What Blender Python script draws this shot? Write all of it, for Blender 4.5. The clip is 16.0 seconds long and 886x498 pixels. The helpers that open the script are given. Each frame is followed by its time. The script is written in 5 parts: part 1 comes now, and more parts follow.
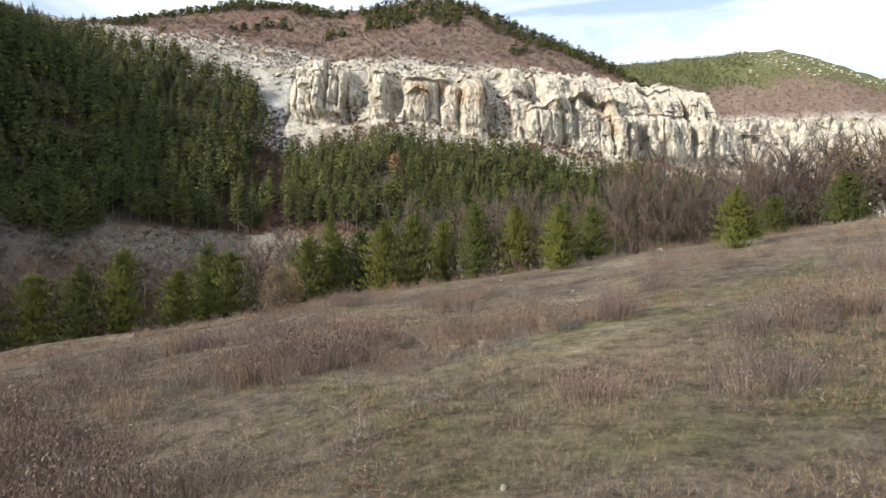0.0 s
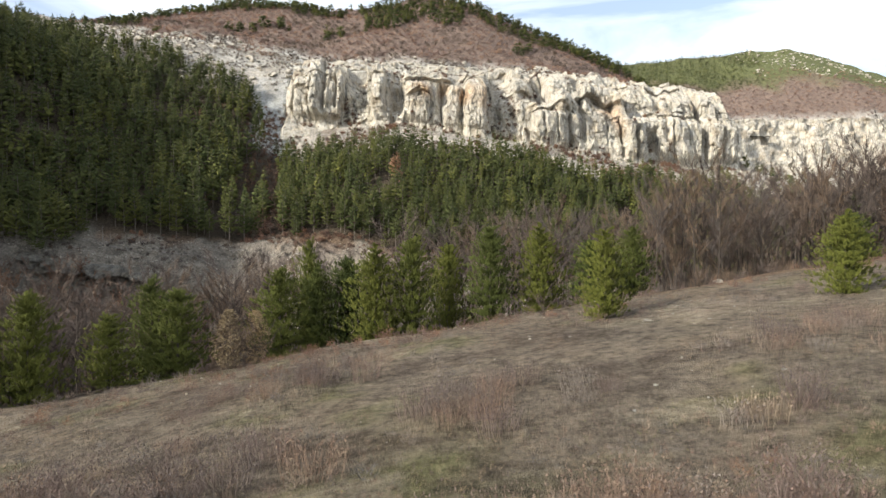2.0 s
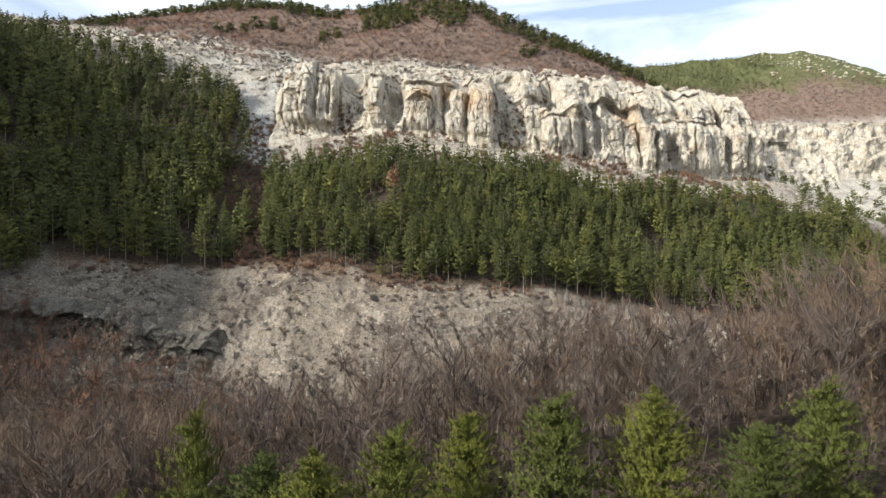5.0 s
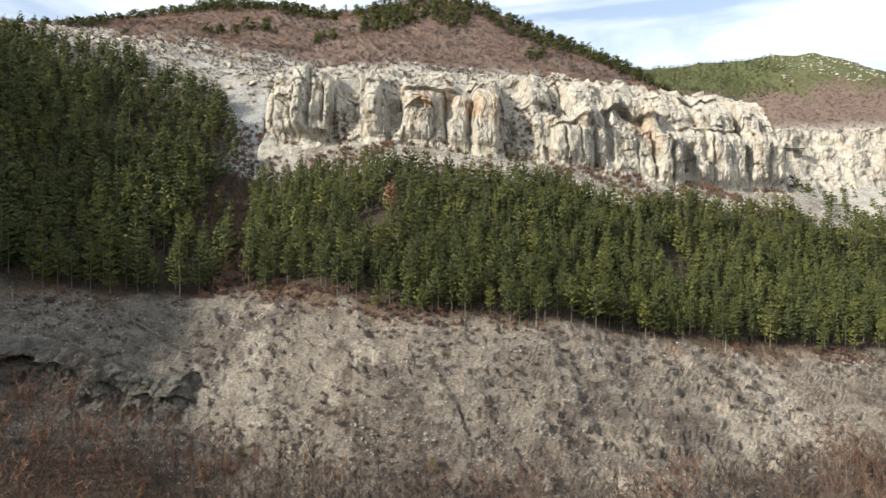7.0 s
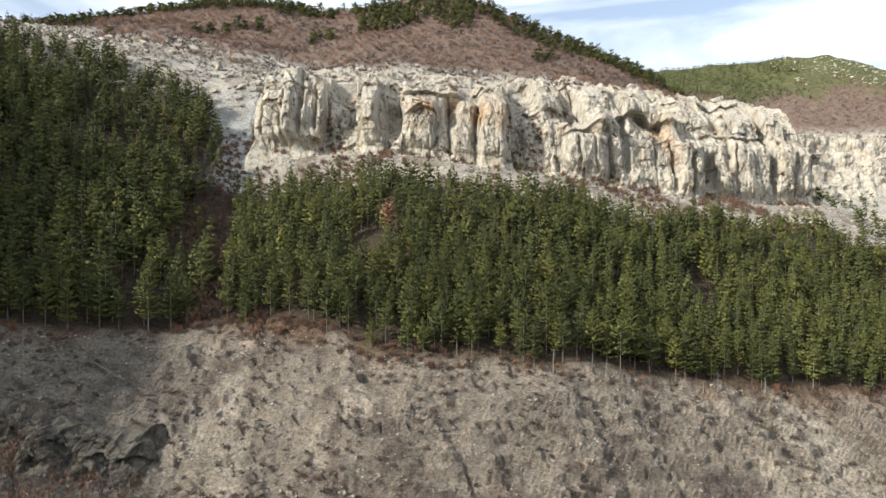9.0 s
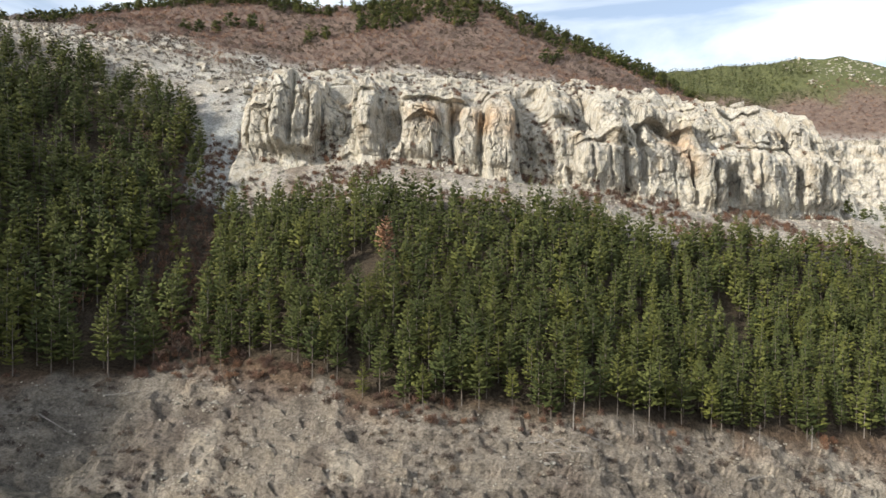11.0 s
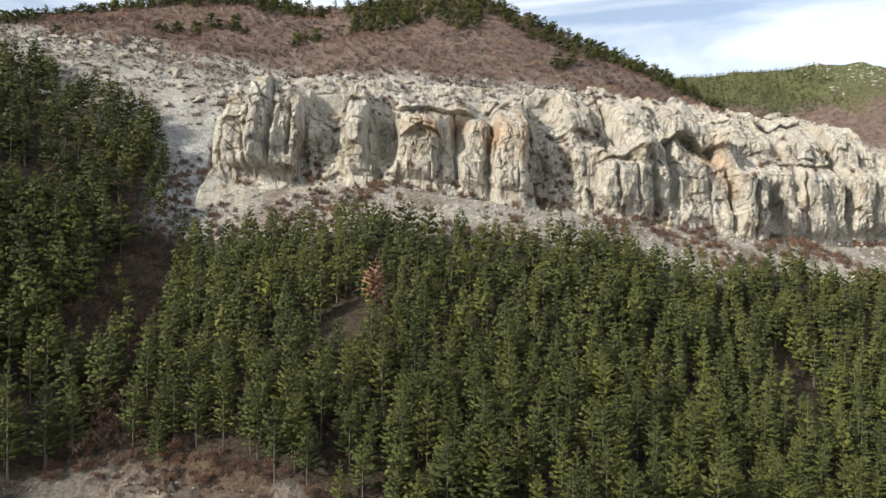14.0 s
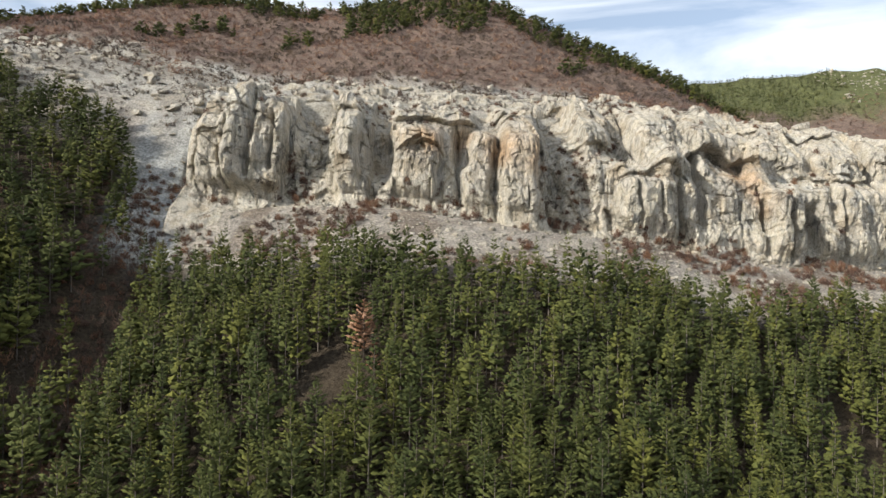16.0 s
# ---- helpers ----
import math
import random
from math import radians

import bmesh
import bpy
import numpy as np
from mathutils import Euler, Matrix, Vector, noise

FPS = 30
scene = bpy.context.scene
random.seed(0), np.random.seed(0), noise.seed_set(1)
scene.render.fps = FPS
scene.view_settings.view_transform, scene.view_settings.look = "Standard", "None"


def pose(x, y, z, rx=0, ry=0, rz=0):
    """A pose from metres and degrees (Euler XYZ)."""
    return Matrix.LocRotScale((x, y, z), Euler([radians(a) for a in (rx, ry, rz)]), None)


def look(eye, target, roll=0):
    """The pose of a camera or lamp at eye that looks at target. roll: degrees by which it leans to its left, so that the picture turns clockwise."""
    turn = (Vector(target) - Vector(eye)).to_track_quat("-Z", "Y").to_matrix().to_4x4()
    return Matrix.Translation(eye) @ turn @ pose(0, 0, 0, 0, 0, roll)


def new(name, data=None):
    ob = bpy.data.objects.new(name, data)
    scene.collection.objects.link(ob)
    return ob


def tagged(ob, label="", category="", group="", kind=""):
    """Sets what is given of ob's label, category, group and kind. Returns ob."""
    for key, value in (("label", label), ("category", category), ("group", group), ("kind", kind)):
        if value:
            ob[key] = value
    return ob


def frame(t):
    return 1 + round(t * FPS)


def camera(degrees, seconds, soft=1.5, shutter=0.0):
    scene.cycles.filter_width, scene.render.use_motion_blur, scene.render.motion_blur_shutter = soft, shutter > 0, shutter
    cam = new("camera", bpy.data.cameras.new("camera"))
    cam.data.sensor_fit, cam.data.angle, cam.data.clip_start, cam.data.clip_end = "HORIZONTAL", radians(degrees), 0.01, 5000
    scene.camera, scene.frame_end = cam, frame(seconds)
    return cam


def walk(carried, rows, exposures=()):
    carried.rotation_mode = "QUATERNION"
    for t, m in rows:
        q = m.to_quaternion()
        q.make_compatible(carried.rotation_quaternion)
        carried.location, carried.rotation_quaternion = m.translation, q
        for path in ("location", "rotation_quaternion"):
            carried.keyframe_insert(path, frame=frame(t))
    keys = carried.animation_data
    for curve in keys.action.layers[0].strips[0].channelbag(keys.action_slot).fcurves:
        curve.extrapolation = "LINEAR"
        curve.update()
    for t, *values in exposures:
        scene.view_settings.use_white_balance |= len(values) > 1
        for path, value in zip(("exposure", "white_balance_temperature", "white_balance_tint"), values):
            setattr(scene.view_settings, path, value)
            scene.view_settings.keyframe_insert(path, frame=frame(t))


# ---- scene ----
cam = camera(70.53, 16.0)
PATH = [
    (0.0, look((0.04, 0.00, 0.00), (3.02, 99.93, -2.52), 0.07)),
    (1.0, look((0.05, 5.71, 0.95), (2.90, 105.64, -1.47), 0.01)),
    (2.0, look((0.08, 12.09, 2.12), (2.81, 112.03, -0.19), -0.03)),
    (3.0, look((0.15, 19.67, 3.71), (2.77, 119.61, 1.55), -0.05)),
    (4.0, look((0.22, 28.29, 5.94), (2.75, 128.24, 3.94), -0.07)),
    (5.0, look((0.26, 37.66, 8.91), (2.72, 137.61, 7.03), -0.07)),
    (6.0, look((0.24, 47.55, 12.32), (2.66, 147.50, 10.53), -0.06)),
    (7.0, look((0.11, 57.75, 15.81), (2.50, 157.70, 14.08), -0.02)),
    (8.0, look((-0.10, 68.03, 19.22), (2.28, 167.98, 17.52), 0.07)),
    (9.0, look((-0.31, 78.14, 22.70), (2.05, 178.09, 20.93), 0.20)),
    (10.0, look((-0.45, 87.93, 26.29), (1.89, 187.89, 24.36), 0.37)),
    (11.0, look((-0.51, 97.67, 29.81), (1.79, 197.62, 27.74), 0.52)),
    (12.0, look((-0.49, 107.70, 33.03), (1.77, 207.66, 31.01), 0.60)),
    (13.0, look((-0.42, 118.12, 35.92), (1.82, 218.08, 34.18), 0.61)),
    (14.0, look((-0.32, 128.72, 38.73), (1.90, 228.69, 37.38), 0.62)),
    (15.0, look((-0.21, 139.36, 41.63), (1.99, 239.33, 40.69), 0.67)),
    (16.0, look((-0.10, 150.00, 44.61), (2.09, 249.98, 44.06), 0.75)),
]
walk(cam, PATH, [(0.0, 0.76, 6300, 9), (7.0, 0.63, 6300, 9), (12.0, 0.51, 6300, 9), (16.0, 0.40, 6300, 9)])

# ---- world, sun ----
SUN_EL, SUN_AZ = 29.0, 239.0          # degrees; azimuth clockwise from +y
world = bpy.data.worlds.new("sky")
scene.world = world
world.use_nodes = True


def sky_nodes():
    nt = world.node_tree
    nt.nodes.clear()
    out = nt.nodes.new("ShaderNodeOutputWorld")
    bg = nt.nodes.new("ShaderNodeBackground")
    sky = nt.nodes.new("ShaderNodeTexSky")
    sky.sky_type = "NISHITA"
    sky.sun_disc = False
    sky.sun_elevation, sky.sun_rotation = radians(SUN_EL), radians(SUN_AZ)
    sky.dust_density, sky.air_density = 2.0, 1.0
    tc = nt.nodes.new("ShaderNodeTexCoord")
    mp = nt.nodes.new("ShaderNodeMapping")
    mp.inputs["Rotation"].default_value = (0.0, 0.5, 0.35)
    mp.inputs["Scale"].default_value = (1.2, 2.0, 7.0)
    nz = nt.nodes.new("ShaderNodeTexNoise")
    nz.inputs["Scale"].default_value = 1.6
    nz.inputs["Detail"].default_value = 7.0
    nz.inputs["Roughness"].default_value = 0.55
    nz.inputs["Distortion"].default_value = 0.6
    ramp = nt.nodes.new("ShaderNodeValToRGB")
    ramp.color_ramp.elements[0].position, ramp.color_ramp.elements[1].position = 0.36, 0.62
    ramp.color_ramp.elements[0].color = (0.22, 0.22, 0.22, 1)
    mix = nt.nodes.new("ShaderNodeMixRGB")
    mix.inputs[2].default_value = (7.3, 7.55, 7.9, 1)
    bg.inputs["Strength"].default_value = 0.125
    ln = nt.links.new
    ln(tc.outputs["Generated"], mp.inputs["Vector"])
    ln(mp.outputs["Vector"], nz.inputs["Vector"])
    ln(nz.outputs["Fac"], ramp.inputs["Fac"])
    ln(ramp.outputs["Color"], mix.inputs[0])
    ln(sky.outputs["Color"], mix.inputs[1])
    ln(mix.outputs["Color"], bg.inputs["Color"])
    ln(bg.outputs["Background"], out.inputs["Surface"])


sky_nodes()
sun = new("sun", bpy.data.lights.new("sun", "SUN"))
sun.data.energy, sun.data.angle, sun.data.color = 4.8, radians(2.5), (1.0, 0.93, 0.82)
_az, _el = radians(SUN_AZ), radians(SUN_EL)
sun.matrix_world = look((math.sin(_az) * math.cos(_el), math.cos(_az) * math.cos(_el), math.sin(_el)), (0, 0, 0))

# ---- materials ----


def material(name, rough=0.9, spec=0.2):
    m = bpy.data.materials.new(name)
    m.use_nodes = True
    b = m.node_tree.nodes["Principled BSDF"]
    b.inputs["Roughness"].default_value = rough
    b.inputs["Specular IOR Level"].default_value = spec
    return m, m.node_tree, b


def node(nt, kind, **values):
    n = nt.nodes.new(kind)
    for k, v in values.items():
        n.inputs[k.replace("_", " ")].default_value = v
    return n


def noise_at(nt, scale, detail=5.0, rough=0.6, stretch=None, seed=0.0):
    g = nt.nodes.new("ShaderNodeNewGeometry")
    mp = nt.nodes.new("ShaderNodeMapping")
    mp.inputs["Scale"].default_value = stretch or (1, 1, 1)
    mp.inputs["Location"].default_value = (seed, seed * 0.7, seed * 1.3)
    n = node(nt, "ShaderNodeTexNoise", Scale=scale, Detail=detail, Roughness=rough)
    nt.links.new(g.outputs["Position"], mp.inputs["Vector"])
    nt.links.new(mp.outputs["Vector"], n.inputs["Vector"])
    return n.outputs["Fac"]


def ramp_of(nt, fac, stops):
    r = nt.nodes.new("ShaderNodeValToRGB")
    el = r.color_ramp.elements
    while len(el) < len(stops):
        el.new(0.5)
    for e, (p, c) in zip(el, stops):
        e.position, e.color = p, (*c, 1) if len(c) == 3 else c
    nt.links.new(fac, r.inputs["Fac"])
    return r.outputs["Color"]


def grey(v):
    return (v, v, v)


def mixed(nt, mode, fac, a, b):
    m = nt.nodes.new("ShaderNodeMixRGB")
    m.blend_type = mode
    for slot, v in ((0, fac), (1, a), (2, b)):
        if isinstance(v, (int, float)):
            m.inputs[slot].default_value = v if slot == 0 else (v, v, v, 1)
        elif isinstance(v, tuple):
            m.inputs[slot].default_value = (*v, 1)
        else:
            nt.links.new(v, m.inputs[slot])
    return m.outputs["Color"]


def bump(nt, bsdf, height, strength, dist):
    b = nt.nodes.new("ShaderNodeBump")
    b.inputs["Strength"].default_value, b.inputs["Distance"].default_value = strength, dist
    nt.links.new(height, b.inputs["Height"])
    nt.links.new(b.outputs["Normal"], bsdf.inputs["Normal"])


def ground_material():
    """Soil, dead grass, leaf litter and scree: the kind of ground and the west face's painted shade come from the mesh,
    the grain from noise.
    """
    m, nt, b = material("hillside_ground", 0.95, 0.1)
    at = nt.nodes.new("ShaderNodeAttribute")
    at.attribute_name = "soil"
    fine = ramp_of(nt, noise_at(nt, 1.7, 10, 0.82, (0.9, 0.9, 1.2)), [(0.36, grey(0.38)), (0.49, grey(0.95)), (0.64, grey(1.6))])
    mid = ramp_of(nt, noise_at(nt, 0.16, 6, 0.62, seed=4), [(0.36, (0.80, 0.79, 0.78)), (0.5, (1, 1, 1)), (0.64, (1.15, 1.13, 1.08))])
    clod = ramp_of(nt, noise_at(nt, 0.5, 10, 0.84, (0.9, 0.9, 1.2), seed=9), [(0.34, grey(0.5)), (0.47, grey(0.95)), (0.62, grey(1.1)), (0.72, grey(1.55))])
    c = mixed(nt, "MULTIPLY", 1.0, at.outputs["Color"], fine)
    c = mixed(nt, "MULTIPLY", 1.0, c, clod)
    c = mixed(nt, "MULTIPLY", 1.0, c, mid)
    nt.links.new(c, b.inputs["Base Color"])
    bump(nt, b, noise_at(nt, 1.1, 10, 0.78, seed=2), 1.0, 1.0)
    return m


def cliff_material(name="pale_cliff_rock", stained=True, shade=1.0):
    """Pale weathered tuff: cream and grey, dark water streaks, ochre stains from the mesh's own stain layer."""
    m, nt, b = material(name, 0.92, 0.15)
    base = ramp_of(nt, noise_at(nt, 0.09, 6, 0.6, seed=7), [(0.30, (0.32, 0.27, 0.20)), (0.40, (0.485, 0.43, 0.34)), (0.48, (0.535, 0.50, 0.435)), (0.56, (0.50, 0.455, 0.365)), (0.64, (0.575, 0.55, 0.49)), (0.74, (0.65, 0.60, 0.51))])
    streak = ramp_of(nt, noise_at(nt, 0.5, 7, 0.65, (1, 1, 0.16), 3), [(0.33, (0.36, 0.37, 0.39)), (0.46, (0.86, 0.86, 0.85)), (0.6, (1.05, 1.03, 1.0)), (0.75, (1.22, 1.18, 1.1))])
    fine = ramp_of(nt, noise_at(nt, 1.9, 10, 0.75, seed=5), [(0.34, grey(0.46)), (0.44, grey(0.92)), (0.56, grey(1.06)), (0.68, grey(1.3))])
    speck = ramp_of(nt, noise_at(nt, 5.5, 6, 0.7, (1, 1, 0.6), 6), [(0.36, grey(0.62)), (0.5, grey(1.0)), (0.64, grey(1.28))])
    at = nt.nodes.new("ShaderNodeAttribute")
    at.attribute_name = "stain"
    c = mixed(nt, "MULTIPLY", 0.9, base, streak)
    c = mixed(nt, "MULTIPLY", 1.0, c, fine)
    c = mixed(nt, "MULTIPLY", 0.9, c, speck)
    # dark joints between the blocks
    for scale, deep, seed in ((0.16, 0.35, 11), (0.42, 0.5, 13)):
        g = nt.nodes.new("ShaderNodeNewGeometry")
        mp = node(nt, "ShaderNodeMapping", Scale=(1, 1, 0.45), Location=(seed, 0, 0))
        wv = node(nt, "ShaderNodeTexNoise", Scale=0.5, Detail=5.0)
        vo = node(nt, "ShaderNodeTexVoronoi", Scale=scale)
        vo.feature = "DISTANCE_TO_EDGE"
        nt.links.new(g.outputs["Position"], wv.inputs["Vector"])
        nt.links.new(mixed(nt, "ADD", 1.0, g.outputs["Position"], mixed(nt, "MULTIPLY", 1.0, wv.outputs["Color"], 1.6)), mp.inputs["Vector"])
        nt.links.new(mp.outputs["Vector"], vo.inputs["Vector"])
        c = mixed(nt, "MULTIPLY", ramp_of(nt, noise_at(nt, 0.12, 3, seed=seed), [(0.42, grey(0.0)), (0.6, grey(1.0))]), c, ramp_of(nt, vo.outputs["Distance"], [(0.0, grey(deep)), (0.035, grey(0.8)), (0.07, grey(1.0))]))
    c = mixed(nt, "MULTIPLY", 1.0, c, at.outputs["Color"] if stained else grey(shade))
    nt.links.new(c, b.inputs["Base Color"])
    bump(nt, b, noise_at(nt, 0.9, 12, 0.76, (1, 1, 0.55), 8), 1.0, 1.3)
    return m


def leaf_material(name, dark, mid, light, crown=False):
    """Foliage, twigs or dead stems: colour varies by plant and by leaf clump."""
    m, nt, b = material(name, 0.8, 0.15)
    ob = nt.nodes.new("ShaderNodeObjectInfo")
    ge = nt.nodes.new("ShaderNodeNewGeometry")
    tint = nt.nodes.new("ShaderNodeAttribute")
    tint.attribute_name = "tint"
    c = ramp_of(nt, ge.outputs["Random Per Island"], [(0.0, dark), (0.5, mid), (1.0, light)])
    ad = nt.nodes.new("ShaderNodeMath")
    ad.operation = "ADD"
    nt.links.new(ob.outputs["Random"], ad.inputs[0])
    nt.links.new(tint.outputs["Fac"], ad.inputs[1])
    fr = nt.nodes.new("ShaderNodeMath")
    fr.operation = "FRACT"
    nt.links.new(ad.outputs[0], fr.inputs[0])
    var = ramp_of(nt, fr.outputs[0], [(0.0, (0.62, 0.68, 0.72)), (0.5, (0.96, 0.96, 0.96)), (1.0, (1.28, 1.18, 0.94))])
    c = mixed(nt, "MULTIPLY", 1.0, c, var)
    nt.links.new(c, b.inputs["Base Color"])
    if crown:
        pf = nt.nodes.new("ShaderNodeAttribute")
        pf.attribute_name = "puff"
        vt = nt.nodes.new("ShaderNodeVectorTransform")
        vt.vector_type, vt.convert_from, vt.convert_to = "NORMAL", "OBJECT", "WORLD"
        mx = nt.nodes.new("ShaderNodeMix")
        mx.data_type = "VECTOR"
        mx.inputs["Factor"].default_value = 0.6
        nm = nt.nodes.new("ShaderNodeVectorMath")
        nm.operation = "NORMALIZE"
        nt.links.new(pf.outputs["Vector"], vt.inputs["Vector"])
        nt.links.new(ge.outputs["Normal"], mx.inputs[4])
        nt.links.new(vt.outputs["Vector"], mx.inputs[5])
        nt.links.new(mx.outputs[1], nm.inputs[0])
        nt.links.new(nm.outputs["Vector"], b.inputs["Normal"])
    return m


def bark_material(name, a, b2):
    m, nt, b = material(name, 0.95, 0.1)
    nt.links.new(ramp_of(nt, noise_at(nt, 6, 5, 0.6, (1, 1, 0.2)), [(0.3, a), (0.7, b2)]), b.inputs["Base Color"])
    return m


GROUND, CLIFF = ground_material(), cliff_material()
# the 0.30 copy is the same pale rock with the ledge's shade put in
ROCK, DIMROCK, DULLROCK = cliff_material("pale_loose_rock", False, 0.95), cliff_material("dimmed_pale_rock", False, 0.30), cliff_material("dull_loose_rock", False, 0.72)
NEEDLE = leaf_material("pine_needles", (0.057, 0.067, 0.020), (0.072, 0.082, 0.023), (0.094, 0.102, 0.029), True)
YOUNG = leaf_material("young_pine_needles", (0.056, 0.068, 0.015), (0.076, 0.090, 0.019), (0.108, 0.120, 0.027), True)
DEADNEEDLE = leaf_material("dead_pine_needles", (0.16, 0.075, 0.035), (0.26, 0.13, 0.07), (0.38, 0.22, 0.14), True)
HILLTWIG = leaf_material("hill_twigs", (0.135, 0.083, 0.066), (0.21, 0.136, 0.110), (0.30, 0.21, 0.175))
TWIG = leaf_material("bare_twigs", (0.066, 0.048, 0.040), (0.102, 0.078, 0.065), (0.15, 0.118, 0.099))
RUST = leaf_material("rusty_twigs", (0.085, 0.046, 0.034), (0.145, 0.085, 0.062), (0.21, 0.135, 0.10))
STRAW = leaf_material("dead_grass", (0.10, 0.077, 0.058), (0.165, 0.128, 0.097), (0.26, 0.208, 0.160))
WEED = leaf_material("dry_weeds", (0.082, 0.055, 0.046), (0.138, 0.098, 0.082), (0.22, 0.17, 0.145))
PALESTEM = leaf_material("pale_dry_stems", (0.105, 0.085, 0.070), (0.165, 0.137, 0.115), (0.245, 0.207, 0.177))
TURF = leaf_material("short_green_turf", (0.07, 0.085, 0.025), (0.12, 0.13, 0.045), (0.18, 0.18, 0.08))
OAKLEAF = leaf_material("dry_oak_leaves", (0.17, 0.115, 0.062), (0.26, 0.185, 0.105), (0.35, 0.27, 0.17))
PINEBARK = bark_material("grey_pine_bark", (0.075, 0.062, 0.052), (0.20, 0.175, 0.15))
BARK = bark_material("grey_bark", (0.034, 0.028, 0.023), (0.08, 0.066, 0.056))
DEADWOOD = bark_material("bleached_wood", (0.15, 0.135, 0.12), (0.30, 0.275, 0.245))

# ---- shape of the land ----
# Lines along the valley, each a run of places (y) and heights (z) at these x:
XS = [-300, -220, -140, -105, -85, -65, -48, -10, 30, 70, 110, 150, 176, 200, 300, 420, 540]
# Valley to mid at -300 and -220: unseen ridge added to shade the left wood.
LINES = {
    "rim": ([36, 36, 37, 38, 39, 39.5, 40, 53, 64, 70, 74, 78, 80, 80, 80, 80, 80],
            [-24, -20, -17, -15, -13.5, -12, -10.8, -6.0, -1.0, 3, 5, 6, 6, 6, 6, 6, 6]),
    "bank": ([90, 90, 90, 90, 90, 90, 88, 86, 88, 100, 108, 115, 118, 122, 130, 130, 130],
             [-28, -26, -24, -23, -22, -20, -18, -12, -5, 0, 0, -2, -4, -6, -8, -8, -8]),
    "valley": ([130, 130, 130, 135, 140, 140, 145, 150, 150, 155, 160, 165, 170, 180, 200, 200, 200],
               [118, 101, -30, -40, -42, -45, -48, -50, -50, -50, -48, -46, -45, -45, -40, -40, -40]),
    "foot": ([180, 180, 185, 190, 190, 190, 190, 186, 188, 196, 205, 210, 215, 225, 240, 240, 240],
             [138, 117, -14, -20, -21, -28, -36, -38, -40, -40, -38, -38, -38, -38, -36, -36, -36]),
    "ledge": ([200, 200, 203, 204, 205, 208, 212, 201, 206, 217, 226, 232, 236, 244, 260, 260, 260],
              [138, 117, 2, -7, -8, -18, -15, -19, -19, -25, -29, -32, -33, -33, -33, -33, -33]),
    "base": ([215, 215, 218, 219, 221, 231, 235, 221, 219, 231, 241, 250, 256, 264, 290, 290, 290],
             [138, 120, 10, 1, 0, -2, 1, -5, -9, -14, -19, -23, -25, -26, -26, -26, -26]),
    "mid": ([265, 265, 262, 262, 262, 268, 270, 268, 268, 276, 284, 290, 294, 298, 315, 315, 315],
            [130, 111, 48, 32, 23, 14, 22, 28, 23, 12, 5, -2, -5, -8, -10, -10, -10]),
    "wood_top": ([310, 310, 307, 307, 305, 305, 298, 288, 290, 303, 310, 315, 320, 326, 345, 345, 345],
                 [114, 106, 71, 56, 48, 37, 36, 40, 38, 30, 26, 22, 20, 14, 0, 0, 0]),
    "cliff_base": ([345, 340, 335, 330, 328, 330, 331, 328, 328, 335, 345, 361, 373, 370, 405, 405, 405],
                   [112, 108, 86, 74, 67, 60, 58, 58, 52, 48, 42, 40, 43, 35, 0, 0, 0]),
    "cliff_top": ([365, 362, 358, 352, 350, 342, 340, 352, 358, 373, 381, 390, 394, 396, 450, 450, 450],
                  [122, 120, 104, 92, 88, 86, 88, 88, 88, 94, 91, 89, 88, 24, 15, 15, 15]),
    "plateau": ([432, 428, 410, 396, 391, 392, 392, 400, 410, 415, 425, 445, 450, 470, 545, 545, 545],
                [140, 139, 124, 114, 108, 106, 106, 107, 108, 106, 102, 100, 97, 50, 58, 60, 60]),
    "hill": ([510, 510, 510, 510, 510, 510, 510, 510, 510, 510, 510, 512, 520, 545, 575, 575, 575],
             [140, 168, 182, 181, 180, 179, 178, 187, 184, 168, 154, 136, 122, 95, 104, 106, 100]),
    "far": ([730] * 17, [90, 100, 110, 120, 120, 120, 120, 125, 130, 140, 155, 178, 187, 195, 203, 218, 184]),
}
NAMES = list(LINES)
GX = np.arange(-340.0, 581.0, 2.0)


def soften(row, n):
    k = np.hanning(2 * n + 3)[1:-1]
    return np.convolve(np.pad(row, n, mode="edge"), k / k.sum(), mode="valid")


LY = np.array([soften(np.interp(GX, XS, LINES[n][0]), 6) for n in NAMES])
LZ = np.array([soften(np.interp(GX, XS, LINES[n][1]), 6) for n in NAMES])


def line(name, x):
    """Place y and height z of a line of the land at x."""
    k = NAMES.index(name)
    return np.interp(x, GX, LY[k]), np.interp(x, GX, LZ[k])


def rough2(x, y, size, seed):
    """Smooth value noise from -1 to 1 on a lattice of the given size."""
    u, v = np.asarray(x, float) / size + seed * 17.3, np.asarray(y, float) / size + seed * 7.7
    i, j = np.floor(u), np.floor(v)
    fu, fv = u - i, v - j
    fu, fv = fu * fu * (3 - 2 * fu), fv * fv * (3 - 2 * fv)

    def h(a, b):
        s = np.sin(a * 127.1 + b * 311.7 + seed * 13.7) * 43758.5453
        return (s - np.floor(s)) * 2 - 1
    return (h(i, j) * (1 - fu) + h(i + 1, j) * fu) * (1 - fv) + (h(i, j + 1) * (1 - fu) + h(i + 1, j + 1) * fu) * fv


def fractal(x, y, size, seed, octaves=4, gain=0.5):
    total, amp = 0.0, 1.0
    for o in range(octaves):
        total = total + amp * rough2(x, y, size / 2 ** o, seed + o)
        amp *= gain
    return total


